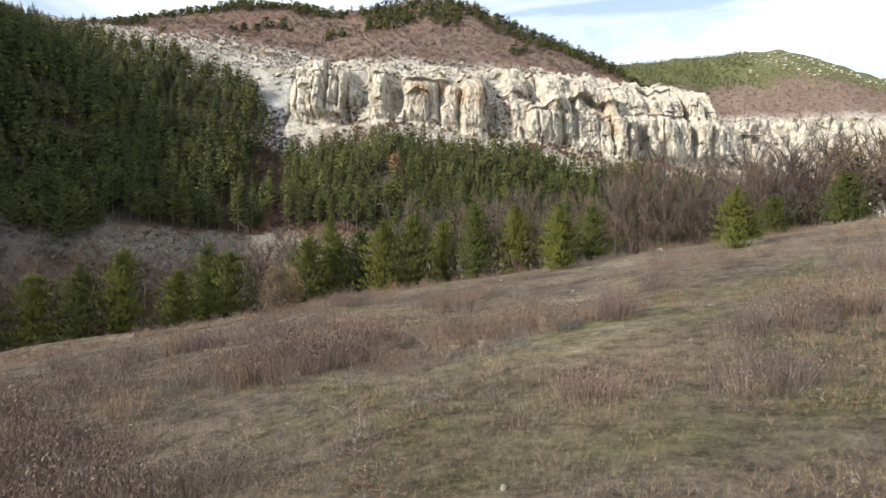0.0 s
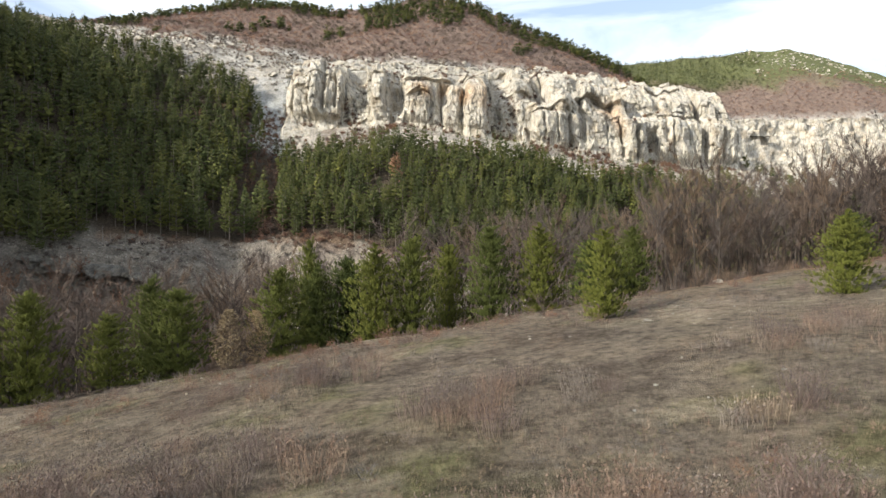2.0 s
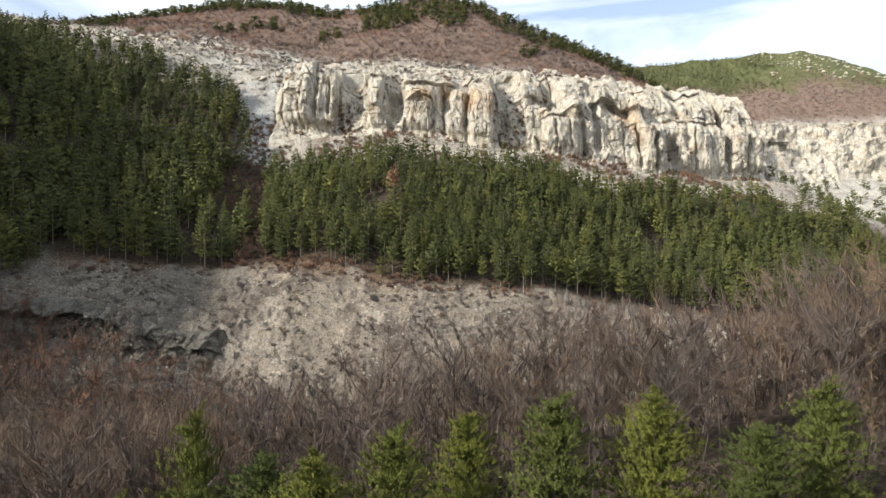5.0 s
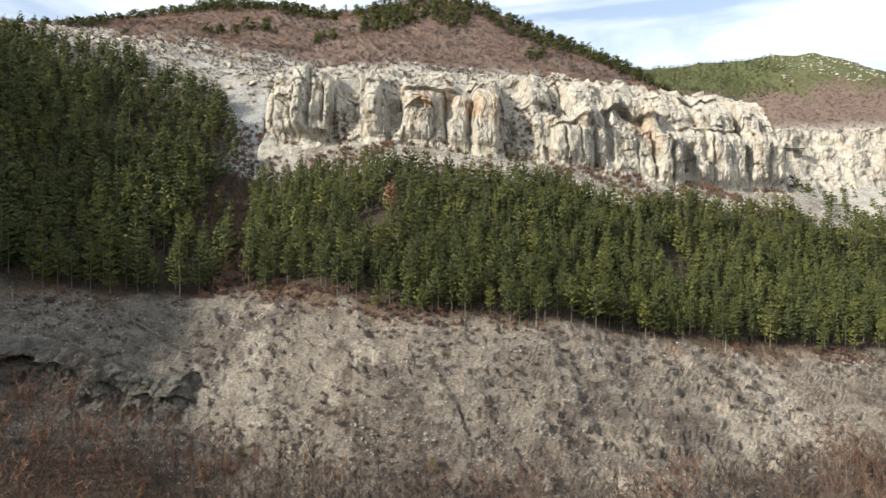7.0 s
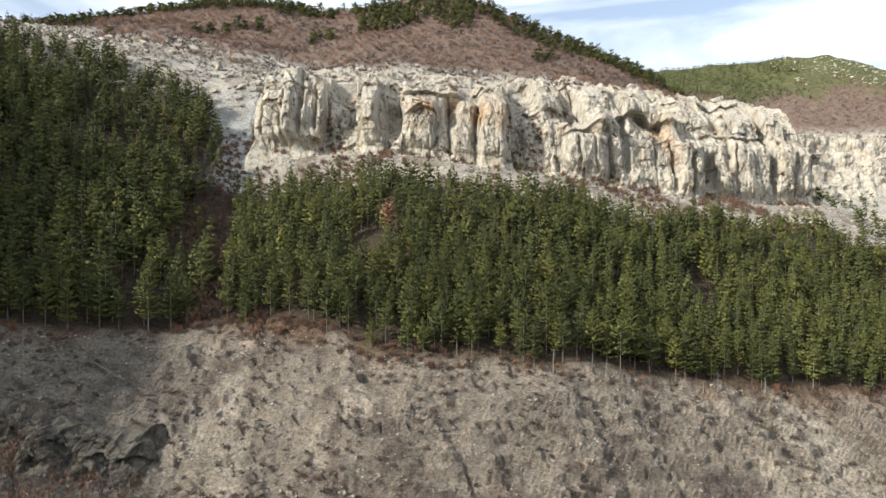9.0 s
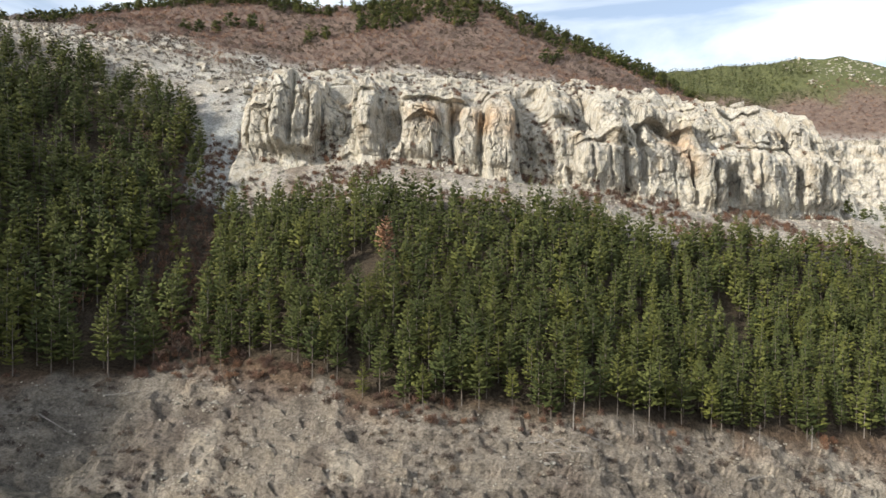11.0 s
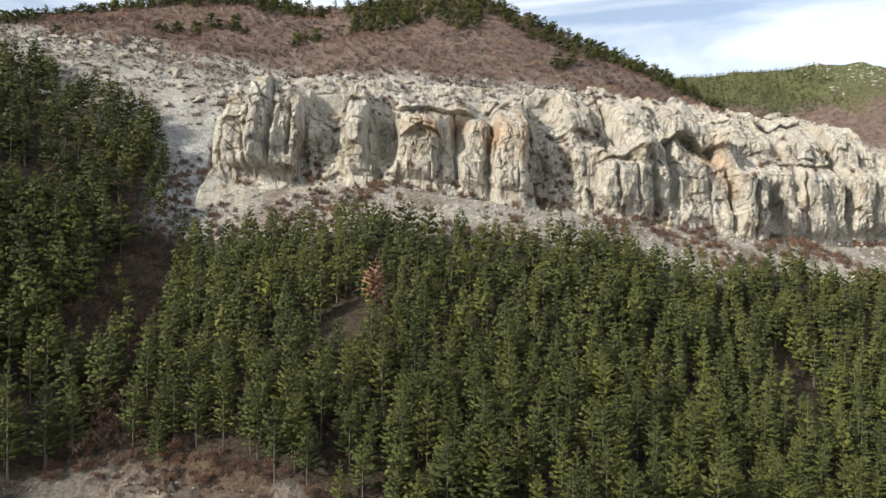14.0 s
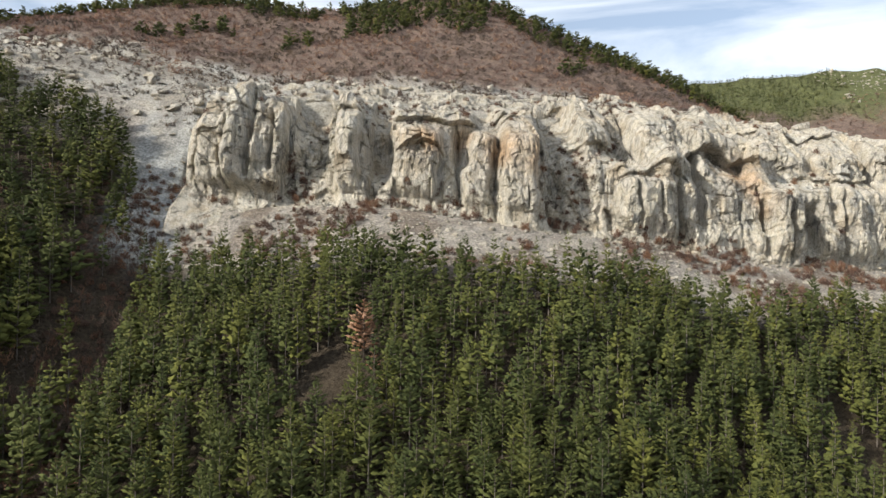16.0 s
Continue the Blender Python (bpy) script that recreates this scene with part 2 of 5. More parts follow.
def cells(x, y, size, seed):
    """One value from -1 to 1 for each of many jittered blocks."""
    x, y = np.asarray(x, float) / size, np.asarray(y, float) / size
    best, val = np.full(x.shape, 9.0), np.zeros(x.shape)
    i0, j0 = np.floor(x), np.floor(y)
    for di in (-1, 0, 1):
        for dj in (-1, 0, 1):
            i, j = i0 + di, j0 + dj
            h = np.sin(i * 127.1 + j * 311.7 + seed * 3.1) * 43758.5453
            h = h - np.floor(h)
            k = np.sin(i * 269.5 + j * 183.3 + seed * 5.3) * 43758.5453
            k = k - np.floor(k)
            d = (x - i - h) ** 2 + (y - j - k) ** 2
            val = np.where(d < best, h * k * 4 % 2 - 1, val)
            best = np.minimum(d, best)
    return val


def facets(x, z, wide, tall, seed, tilt=0.9):
    """Flat, tilted faces of broken rock: each jittered block has a depth and a slant of its own."""
    u, v = np.asarray(x, float) / wide, np.asarray(z, float) / tall
    best, val = np.full(u.shape, 9.0), np.zeros(u.shape)
    i0, j0 = np.floor(u), np.floor(v)

    def h(i, j, k):
        w = np.sin(i * 127.1 + j * 311.7 + (seed + k) * 74.7) * 43758.5453
        return w - np.floor(w)
    for di in (-1, 0, 1):
        for dj in (-1, 0, 1):
            i, j = i0 + di, j0 + dj
            du, dv = u - i - 0.15 - 0.7 * h(i, j, 1), v - j - 0.15 - 0.7 * h(i, j, 2)
            d = du * du + dv * dv
            near = h(i, j, 3) * 2 - 1 + tilt * ((h(i, j, 4) * 2 - 1) * du + (h(i, j, 5) * 2 - 1) * dv)
            val = np.where(d < best, near, val)
            best = np.minimum(d, best)
    return val


def field_z(x):
    x = np.clip(x, -90, 55)
    return -4.15 + 0.14 * x


def land(x, y, raw=False):
    """Height of the ground at x, y."""
    x, y = np.broadcast_arrays(np.asarray(x, float), np.asarray(y, float))
    shape = x.shape
    x, y = x.ravel(), y.ravel()
    xc = np.clip(x, GX[0], GX[-1])
    ys = [np.full(x.shape, -400.0), np.full(x.shape, -60.0)]
    zs = [field_z(xc) + 12, field_z(xc)]
    ry, rz = line("rim", xc)
    ys += [ry - 22, ry - 6, ry]
    zs += [field_z(xc), field_z(xc) * 0.55 + rz * 0.45, rz]
    for n in NAMES[1:]:
        a, b = line(n, xc)
        ys.append(a)
        zs.append(b)
    ys += [np.full(x.shape, 1400.0), np.full(x.shape, 5000.0)]
    zs += [np.full(x.shape, 60.0), np.full(x.shape, 0.0)]
    ys, zs = np.array(ys), np.array(zs)
    z = zs[0].copy()
    for k in range(len(ys) - 1):
        a, b = ys[k], ys[k + 1]
        f = np.clip((y - a) / (b - a), 0, 1)
        z = np.where(y >= a, zs[k] * (1 - f) + zs[k + 1] * f, z)
    if not raw:
        far = np.clip((y - ry) / 40, 0, 1)
        steep = np.clip((y - line("foot", xc)[0] + 5) / 12, 0, 1) * np.clip((line("base", xc)[0] + 6 - y) / 10, 0, 1)
        z = z + 0.22 * fractal(x, y, 7, 3, 4) * (1 - far * 0.5) + far * 1.1 * fractal(x, y, 22, 5, 4)
        # torn lower scarp: ribs, runnels and small ledges
        z = z + steep * (1.0 * fractal(x * 1.2, y * 0.7, 13, 11, 6, 0.55) + 0.9 * np.abs(fractal(x, y, 5, 21, 4, 0.6)))
        z = z + steep * 1.1 * (np.round((z + 0.15 * x) / 3.1 + 0.5 * fractal(x, y, 12, 27, 3)) * 3.1 - (z + 0.15 * x)) * 0.42
        jag = 0.5 * fractal(x, y, 4, 23, 2)
        z = z + steep * (0.8 * facets(x + y * 0.5 + jag, y * 0.6 - jag, 7.0, 3.2, 25) + 0.45 * facets(x - jag, y + jag, 2.6, 1.8, 26))
        up = np.clip((y - line("cliff_top", xc)[0]) / 20, 0, 1)
        z = z + up * 2.2 * fractal(x, y, 26, 9, 4)
    return z.reshape(shape)


# ---- mesh helpers ----


def mesh_from(name, verts, faces, mat, smooth=False):
    """A mesh from arrays; faces is an n x 3 or n x 4 array of indices."""
    me = bpy.data.meshes.new(name)
    verts, faces = np.asarray(verts, np.float32), np.asarray(faces, np.int32)
    k = faces.shape[1]
    me.vertices.add(len(verts))
    me.vertices.foreach_set("co", verts.ravel())
    me.loops.add(faces.size)
    me.loops.foreach_set("vertex_index", faces.ravel())
    me.polygons.add(len(faces))
    me.polygons.foreach_set("loop_start", np.arange(0, faces.size, k, dtype=np.int32))
    me.polygons.foreach_set("use_smooth", np.full(len(faces), smooth))
    me.materials.append(mat)
    me.update(calc_edges=True)
    return me


def puffed(me, n):
    """Stores the outward direction of a crown, which softens the shading of its needles."""
    at = me.attributes.new("puff", "FLOAT_VECTOR", "POINT")
    at.data.foreach_set("vector", np.asarray(n, np.float32).ravel())


def outward(v):
    r, h = np.abs(v[:, :2]).max(), v[:, 2].max()
    n = np.stack([v[:, 0] / r, v[:, 1] / r, 0.30 + 0.5 * (v[:, 2] / h).clip(0, 1) ** 2], 1)
    return n / np.linalg.norm(n, axis=1)[:, None]


def part(name, me, parent, label=""):
    ob = new(name, me)
    ob.parent = parent
    if label:
        ob["label"] = label
    return ob


def grid_faces(rows, cols):
    i = np.arange(rows * cols).reshape(rows, cols)
    return np.stack([i[:-1, :-1].ravel(), i[:-1, 1:].ravel(), i[1:, 1:].ravel(), i[1:, :-1].ravel()], 1)


def colour_layer(me, name, rgb):
    at = me.color_attributes.new(name, "FLOAT_COLOR", "POINT")
    at.data.foreach_set("color", np.concatenate([rgb, np.ones((len(rgb), 1))], 1).astype(np.float32).ravel())


def blend(a, b, f):
    return a * (1 - f[..., None]) + np.array(b) * f[..., None]


def step(v, a, b):
    f = np.clip((v - a) / (b - a), 0, 1)
    return f * f * (3 - 2 * f)


def build_ground():
    xs = np.concatenate([[-4000, -2500, -1500, -900, -600], np.arange(-420, -240, 6), np.arange(-240, -130, 2.2), np.arange(-130, -60, 1.4), np.arange(-60, 130, 0.95),
                         np.arange(130, 240, 2.0), np.arange(240, 600, 5), [650, 800, 1200, 2000, 4000]])
    t_rows = [np.linspace(-400, -60, 6), np.linspace(-50, 0, 14), np.linspace(1, 38, 75)]
    marks = ["rim", "bank", "valley", "foot", "ledge", "base", "mid", "wood_top", "cliff_base", "cliff_top", "plateau", "hill", "far"]
    counts = [22, 14, 14, 36, 38, 24, 20, 26, 10, 22, 26, 24]
    xc = np.clip(xs, GX[0], GX[-1])
    Y = [np.repeat(r[:, None], len(xs), 1) for r in t_rows]
    first = line("rim", xc)[0]
    Y.append(38 + (np.maximum(first, 38.6) - 38) * np.linspace(0.06, 0.96, 26)[:, None])
    for a, b, n in zip(marks[:-1], marks[1:], counts):
        ya, yb = np.maximum(line(a, xc)[0], 39), line(b, xc)[0]
        Y.append(ya + (yb - ya) * np.linspace(0, 1, n, endpoint=False)[:, None])
    Y.append(np.repeat(np.array([730, 800, 950, 1200, 1400, 2200, 5000.0])[:, None], len(xs), 1))
    Y = np.concatenate(Y)
    X = np.repeat(xs[None], len(Y), 0)
    Z = land(X, Y)
    # the ground keeps behind the cliff's own rock
    cy0, cy1 = line("cliff_base", X.clip(-340, 580))[0], line("cliff_top", X.clip(-340, 580))[0]
    band = step(Y, cy0 - 7, cy0 + 4) * (1 - step(Y, cy1 - 2, cy1 + 3)) * step(X, -72, -66) * (1 - step(X, 180, 186))
    Z = Z - band * 16.0
    verts = np.stack([X, Y, Z], -1).reshape(-1, 3)
    me = mesh_from("ground", verts, grid_faces(*X.shape), GROUND, True)
    x, y = X, Y
    n1, n2 = fractal(x, y, 9, 31, 4), fractal(x, y, 30, 41, 4)
    xq = x.clip(-340, 580)
    L = {n: line(n, xq)[0] for n in NAMES}
    broken = ((y > L["foot"] - 3) & (y < L["base"] + 2) | (y > L["wood_top"]) & (y < L["plateau"]))[:-1, :-1]
    me.polygons.foreach_set("use_smooth", ~broken.ravel())
    c = np.ones(x.shape + (3,)) * np.array([0.182, 0.150, 0.113])
    c = blend(c, (0.125, 0.120, 0.060), step(n1 + 0.5 * n2, 0.15, 0.7) * 0.5)
    n3 = fractal(x, y, 3.0, 61, 3)
    c = blend(c, (0.17, 0.125, 0.095), step(-n1 + 0.4 * n2, 0.2, 0.7) * 0.3)
    c = blend(c, (0.135, 0.142, 0.045), step(n3 + 0.6 * n1, 0.5, 0.9) * 0.4)
    c = blend(c, (0.30, 0.255, 0.195), step(n3 - 0.5 * n1, 0.6, 0.95) * 0.6)
    c = blend(c, (0.095, 0.072, 0.056), step(-n3 + 0.3 * n1, 0.5, 0.9) * 0.6)
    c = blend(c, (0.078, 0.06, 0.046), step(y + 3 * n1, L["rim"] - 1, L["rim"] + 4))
    c = blend(c, (0.21, 0.13, 0.085), step(x, 14, 22) * step(y + 1.5 * n1, L["rim"] - 3, L["rim"] - 1.5) * (1 - step(y + 1.5 * n1, L["rim"] + 1, L["rim"] + 4)) * 0.6)
    scarp = blend(np.ones(x.shape + (3,)) * np.array([0.228, 0.198, 0.162]), (0.150, 0.126, 0.106), step(n1, 0.0, 0.5))
    scarp = blend(scarp, (0.34, 0.30, 0.245), step(n2 + 0.5 * n1, 0.25, 0.8))
    # west of -48 the shade on the lower face is painted into its colour
    shaded_face = step(-x, 48, 62) * (1 - step(y, L["ledge"] - 3, L["ledge"] + 2))
    scarp = blend(scarp, (0.115, 0.112, 0.106), shaded_face)
    scarp = blend(scarp, (0.075, 0.058, 0.046), shaded_face * step(-x, 60, 72))
    scarp = blend(scarp, (0.19, 0.172, 0.145), step(-x, 52, 64) * 0.75)
    f = step(y + 4 * n1, L["foot"] - 6, L["foot"] + 2)
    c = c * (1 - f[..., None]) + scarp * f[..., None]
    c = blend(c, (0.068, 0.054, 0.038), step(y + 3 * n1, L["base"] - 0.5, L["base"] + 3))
    c = blend(c, (0.18, 0.122, 0.084), step(y + 2 * n1, L["base"] - 4, L["base"]) * (1 - step(y + 2 * n1, L["base"] + 3, L["base"] + 6)) * step(n1 - 0.5 * n2, -0.25, 0.3) * 0.5)
    talus = blend(np.ones(x.shape + (3,)) * np.array([0.33, 0.30, 0.26]), (0.19, 0.155, 0.125), step(n1 + 0.3 * n2, 0.05, 0.5) * 0.8)
    talus = blend(talus, (0.40, 0.41, 0.40), step(-x, 62, 68) * (1 - step(-x, 82, 90)))
    f = step(y + 4 * n1, L["wood_top"] - 6, L["wood_top"] + 3) * step(x + 4 * n1, -88, -78)
    f = np.maximum(f, step(y + 8 * n2, L["cliff_base"] - 6, L["cliff_base"] + 6))
    c = c * (1 - f[..., None]) + talus * f[..., None]
    c = blend(c, (0.40, 0.38, 0.335), step(y + 4 * n1, L["cliff_top"] - 8, L["cliff_top"] + 2) * (0.55 + 0.45 * step(n1, -0.5, 0.3)))
    c = blend(c, (0.165, 0.121, 0.098), step(y + 10 * n2 + 4 * n1, L["plateau"] - 4, L["plateau"] + 10) * (1 - 0.9 * step(x, 190, 205) * (1 - step(y, L["hill"] + 4, L["hill"] + 20))))
    c = blend(c, (0.24, 0.215, 0.18), step(-x, 66, 84) * step(y + 4 * n1, L["cliff_base"], L["cliff_base"] + 8) * (1 - step(y, L["plateau"], L["plateau"] + 10)) * step(n2 + 0.6 * n1, -0.5, 0.3) * 0.8)
    green = step(y + 14 * n2, 640, 670) * step(x, 100, 180)
    c = blend(c, (0.10, 0.108, 0.048), green)
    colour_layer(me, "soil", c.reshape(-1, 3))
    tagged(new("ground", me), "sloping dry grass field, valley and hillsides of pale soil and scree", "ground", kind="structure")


build_ground()

# ---- cliff ----
BUTTRESSES = [  # x, half width, foot and head as shares of the height, how far it stands out
    (2, 30, 0.0, 0.88, 3.5), (112, 46, 0.0, 0.48, 3.0), (-60, 5, 0.0, 0.86, 7), (-54.5, 5, 0.0, 1.14, 9), (-47, 5, 0.0, 0.95, 7.5), (-25, 3.8, 0.12, 0.98, 8.5), (-23, 5, -0.1, 0.25, 6),
    (-5, 7.5, 0.05, 0.72, 6), (0, 15, 0.68, 1.02, 5.5), (14, 4.5, 0.0, 0.72, 6), (25, 6, -0.12, 0.95, 10), (31, 3.5, -0.1, 0.5, 6),
    (49, 8, 0.62, 1.08, 5), (73, 8.5, 0.52, 1.03, 6.5), (86, 5, 0.64, 0.94, 4.5), (64, 10, -0.02, 0.42, 5.5), (94, 14, 0.63, 0.86, 5.5), (105, 3, 0.48, 0.76, 8),
    (108, 3.4, 0.0, 0.50, 5.5), (115.5, 3.2, 0.0, 0.46, 5), (131, 4.2, 0.0, 0.30, 6), (146, 13, 0.02, 0.95, 4.5), (167, 9, 0.0, 1.0, 6.5), (176, 5, 0.0, 1.0, 6),
    (98, 6, 0.85, 1.02, 4), (120, 9, 0.6, 0.98, 4),
]
BAYS = [(-35.5, 5.0, 0.80, 6.5), (41, 6.5, 0.85, 6.5), (-15, 3.5, 0.7, 3), (156, 2.5, 0.9, 3)]
HOLLOWS = [(-16, 4, 0.42, 0.22, 5), (8.5, 3.0, 0.52, 0.18, 6), (36, 3.0, 0.38, 0.38, 4), (82, 2.0, 0.30, 0.25, 4), (92, 11, 0.36, 0.26, 3.2),
           (124, 3, 0.22, 0.15, 8), (-11, 2, 0.55, 0.10, 4), (59, 2.5, 0.62, 0.2, 4), (82, 2, 0.8, 0.16, 4), (139, 2, 0.62, 0.10, 3)]


ROOFS = [(-13, 15, 0.74, 0.03, 2.4), (77, 107, 0.63, 0.10, 4.2), (18, 33, 0.88, 0.04, 2.6), (-31, -19, 0.80, 0.05, 1.6), (126, 152, 0.92, 0.02, 3.0), (118, 160, 0.55, 0.04, 1.8),
         (54, 76, 0.44, 0.05, 2.0), (-64, -44, 0.78, 0.05, 1.0), (-8, 4, 0.48, 0.06, 1.4), (40, 56, 0.64, 0.04, 1.6)]
CHIMNEYS = [(-51, 0.1, 1.0, 4, 0.8), (-44.5, 0.2, 0.8, 3, 0.6), (-57.5, 0.0, 0.7, 2.4, 0.6), (8, 0.0, 0.7, 4, 0.9), (19.5, 0.0, 0.7, 2.6, 0.6), (33.5, -0.05, 0.8, 5, 1.0), (64, 0.5, 1.1, 4, 0.9),
            (82, 0.45, 1.0, 3.5, 0.8), (75, 0.0, 0.42, 4.5, 0.9), (104, 0.0, 0.5, 4, 0.8), (111.8, 0.0, 0.48, 3.5, 0.7), (120, 0.02, 0.45, 4, 0.9), (136, 0.0, 0.9, 2.4, 0.6), (157, 0.0, 0.9, 3, 0.8),
            (-20, 0.1, 0.6, 3, 0.8), (60, 0.0, 0.4, 2.4, 0.5), (68, 0.0, 0.4, 2.0, 0.5), (97, 0.0, 0.55, 1.6, 0.5), (169, 0.0, 0.9, 3, 0.8), (146, 0.2, 0.9, 2, 0.6)]


def build_cliff():
    xs = np.arange(-74, 188, 0.48)
    n = 245
    s = np.linspace(-0.42, 1.70, n)
    X = np.repeat(xs[None], n, 0)
    S = np.repeat(s[:, None], len(xs), 1)
    y0, z0 = line("cliff_base", X)
    y1, z1 = line("cliff_top", X)
    f = S.clip(0, 1)
    f = f + 0.10 * np.sin(f * math.pi * 2.0) * -1
    Y = y0 + (y1 - y0) * (0.18 * S + 0.82 * f ** 5)
    # east of the middle bay the face stands in two tiers
    two = step(X, 36, 56)
    Y = Y * (1 - two) + two * (y0 + (y1 - y0) * (0.10 * S + 0.36 * step(S + 0.04 * fractal(X, 0 * X, 12, 83, 2), 0.44, 0.62) + 0.54 * f ** 10))
    Y = np.where(S < 0, y0 + 40 * S, Y)
    yp, zp = line("plateau", X)
    up = np.clip(S - 1, 0, 1) / 0.7
    Y = np.where(S > 1, y1 + (yp - y1) * 0.85 * up, Y)
    Z = z0 + (z1 - z0) * np.minimum(S, 1) + (zp - z1) * 0.85 * up
    D = np.zeros(X.shape)
    warp = 1.8 * fractal(X, S * 30, 16, 51, 3)
    for bx, w, a, b, amp in BUTTRESSES:
        u = np.abs(X + warp - bx) / w
        across = np.clip(1 - u ** 5, 0, 1) ** 0.6
        D = np.maximum(D, amp * across * step(S + 0.05 * fractal(X, S * 30, 6, 61, 2), a - 0.16, a + 0.10) * (1 - step(S + 0.05 * fractal(X, S * 40, 5, 71, 2), b - 0.12, b + 0.02)) + 0.25 * D)
    # bays filled by tongues of scree that rise between the buttresses
    for hx, w, h, amp in BAYS:
        across = np.clip(1 - (np.abs(X + 0.8 * warp - hx) / w) ** 4, 0, 1) ** 0.6
        D = D * (1 - across * step(S, 0.02, 0.2)) - amp * across * np.clip((S - 0.03) / h, 0, 1)
    for hx, w, c, h, amp in HOLLOWS:
        D -= amp * np.exp(-(((X + 0.6 * warp - hx) / w) ** 4 + ((S - c) / h) ** 4))
    D += 0.9 * fractal(X, Z * 0.6, 11, 81, 6, 0.5)
    D += 0.25 * np.abs(fractal(X + 3, Z * 0.7, 4.5, 85, 4, 0.6))
    flute = fractal(X + 0.5 * warp, Z * 0.14, 3.6, 91, 3)
    D -= 1.0 * np.clip(0.06 - np.abs(flute), 0, 1) / 0.06 * step(fractal(X, Z, 18, 93, 2), -0.35, 0.25)
    slab = fractal(X * 0.35, Z + 0.12 * X + 0.6 * warp, 6.5, 95, 3)
    D -= 0.7 * np.clip(0.05 - np.abs(slab), 0, 1) / 0.05
    D += 0.16 * fractal(X, Z * 0.8, 2.4, 97, 4, 0.6)
    for x0, x1, sm, arch, amp in ROOFS:
        u = (X - 0.5 * (x0 + x1)) / (0.5 * (x1 - x0))
        sl = sm - arch * u ** 2 + 0.035 * fractal(X, 0 * X, 7, 87, 3)
        win = step(1 - np.abs(u), 0, 0.25)
        D += amp * win * step(S, sl - 0.006, sl + 0.012) * (1 - step(S, sl + 0.12, sl + 0.3))
        D -= 0.45 * amp * win * np.exp(-np.clip(sl - S, 0, 1) / 0.05) * (S < sl)
    for cx_, s0, s1, dep, w in CHIMNEYS:
        off = (X - cx_ + 1.0 * fractal(0 * X, Z, 9, 89 + cx_, 3)) / w
        D -= dep * np.exp(-np.abs(off) ** 1.5) * step(S, s0 - 0.05, s0 + 0.05) * (1 - step(S, s1 - 0.1, s1))
    wob = 1.2 * fractal(X, Z, 5, 98, 2)
    lean = 0.25 * Z
    D += 1.2 * facets(X + 0.35 * wob + lean, Z + 0.3 * wob, 8.0, 17.0, 1) + 0.65 * facets(X + 0.25 * wob, Z - 0.3 * wob, 3.6, 7.5, 2) + 0.30 * facets(X - 0.2 * wob, Z, 1.7, 2.8, 3)
    fade = (0.10 + 0.90 * step(S, -0.22, 0.10)) * step(X, -74, -66) * (1 - step(X, 179, 187))
    # the top edge is ragged
    tier = fractal(X, Y, 9, 101, 4, 0.55) + 0.6 * cells(X + wob, Y + wob, 5, 103)
    above = step(S, 0.97, 1.08)
    D = D * (1 - above)
    Z = Z + above * (1.5 * np.round(tier * 1.6) / 1.6 + 0.8 + 0.5 * tier)
    head = 3.0 * fractal(X[:1] * np.ones((n, 1)), 0 * X, 7, 99, 3) * np.exp(-((S - 1) / 0.14) ** 2)
    Y2 = Y - D * fade - 0.5
    Z2 = Z + 0.18 * D * fade + head * fade
    edge = np.minimum(step(X, -74, -68), 1 - step(X, 181, 187.5))
    Y2 = Y2 + (1 - edge) * 9
    Z2 = Z2 - (1 - edge) * 5
    Z2 = np.where(S < -0.30, Z2 - (-0.30 - S) * 30, Z2)
    Z2 = np.where(S > 1.6, Z2 - (S - 1.6) * 60, Z2)
    me = mesh_from("cliff", np.stack([X, Y2, Z2], -1).reshape(-1, 3), grid_faces(*X.shape), CLIFF, False)
    stain = np.ones(X.shape + (3,))
    for ox, os, w, h in ((9.5, 0.62, 3.5, 0.12), (99, 0.52, 6, 0.09), (29, 0.5, 3, 0.2), (103, 0.38, 3, 0.12), (-2, 0.5, 6, 0.12), (20, 0.5, 5, 0.15)):
        g = np.exp(-(((X - ox) / w) ** 2 + ((S - os) / h) ** 2)) * (0.6 + 0.4 * fractal(X, Z, 4, 33, 3))
        stain = blend(stain, (1.0, 0.66, 0.40), np.clip(g, 0, 1) * 0.85)
    foot = (1 - step(S + 0.08 * fractal(X, Z, 9, 35, 3), 0.02, 0.22)) * step(X, -70, -40)
    stain = blend(stain, (1.18, 1.18, 1.16), foot * 0.7)
    colour_layer(me, "stain", stain.reshape(-1, 3))
    tagged(new("cliff", me), "pale cream weathered rock cliff with buttresses and hollows", "cliff", kind="structure")
    return X, Y2, Z2, S


CLIFF_SURFACE = build_cliff()

# ---- plants ----
RNG = np.random.default_rng(7)


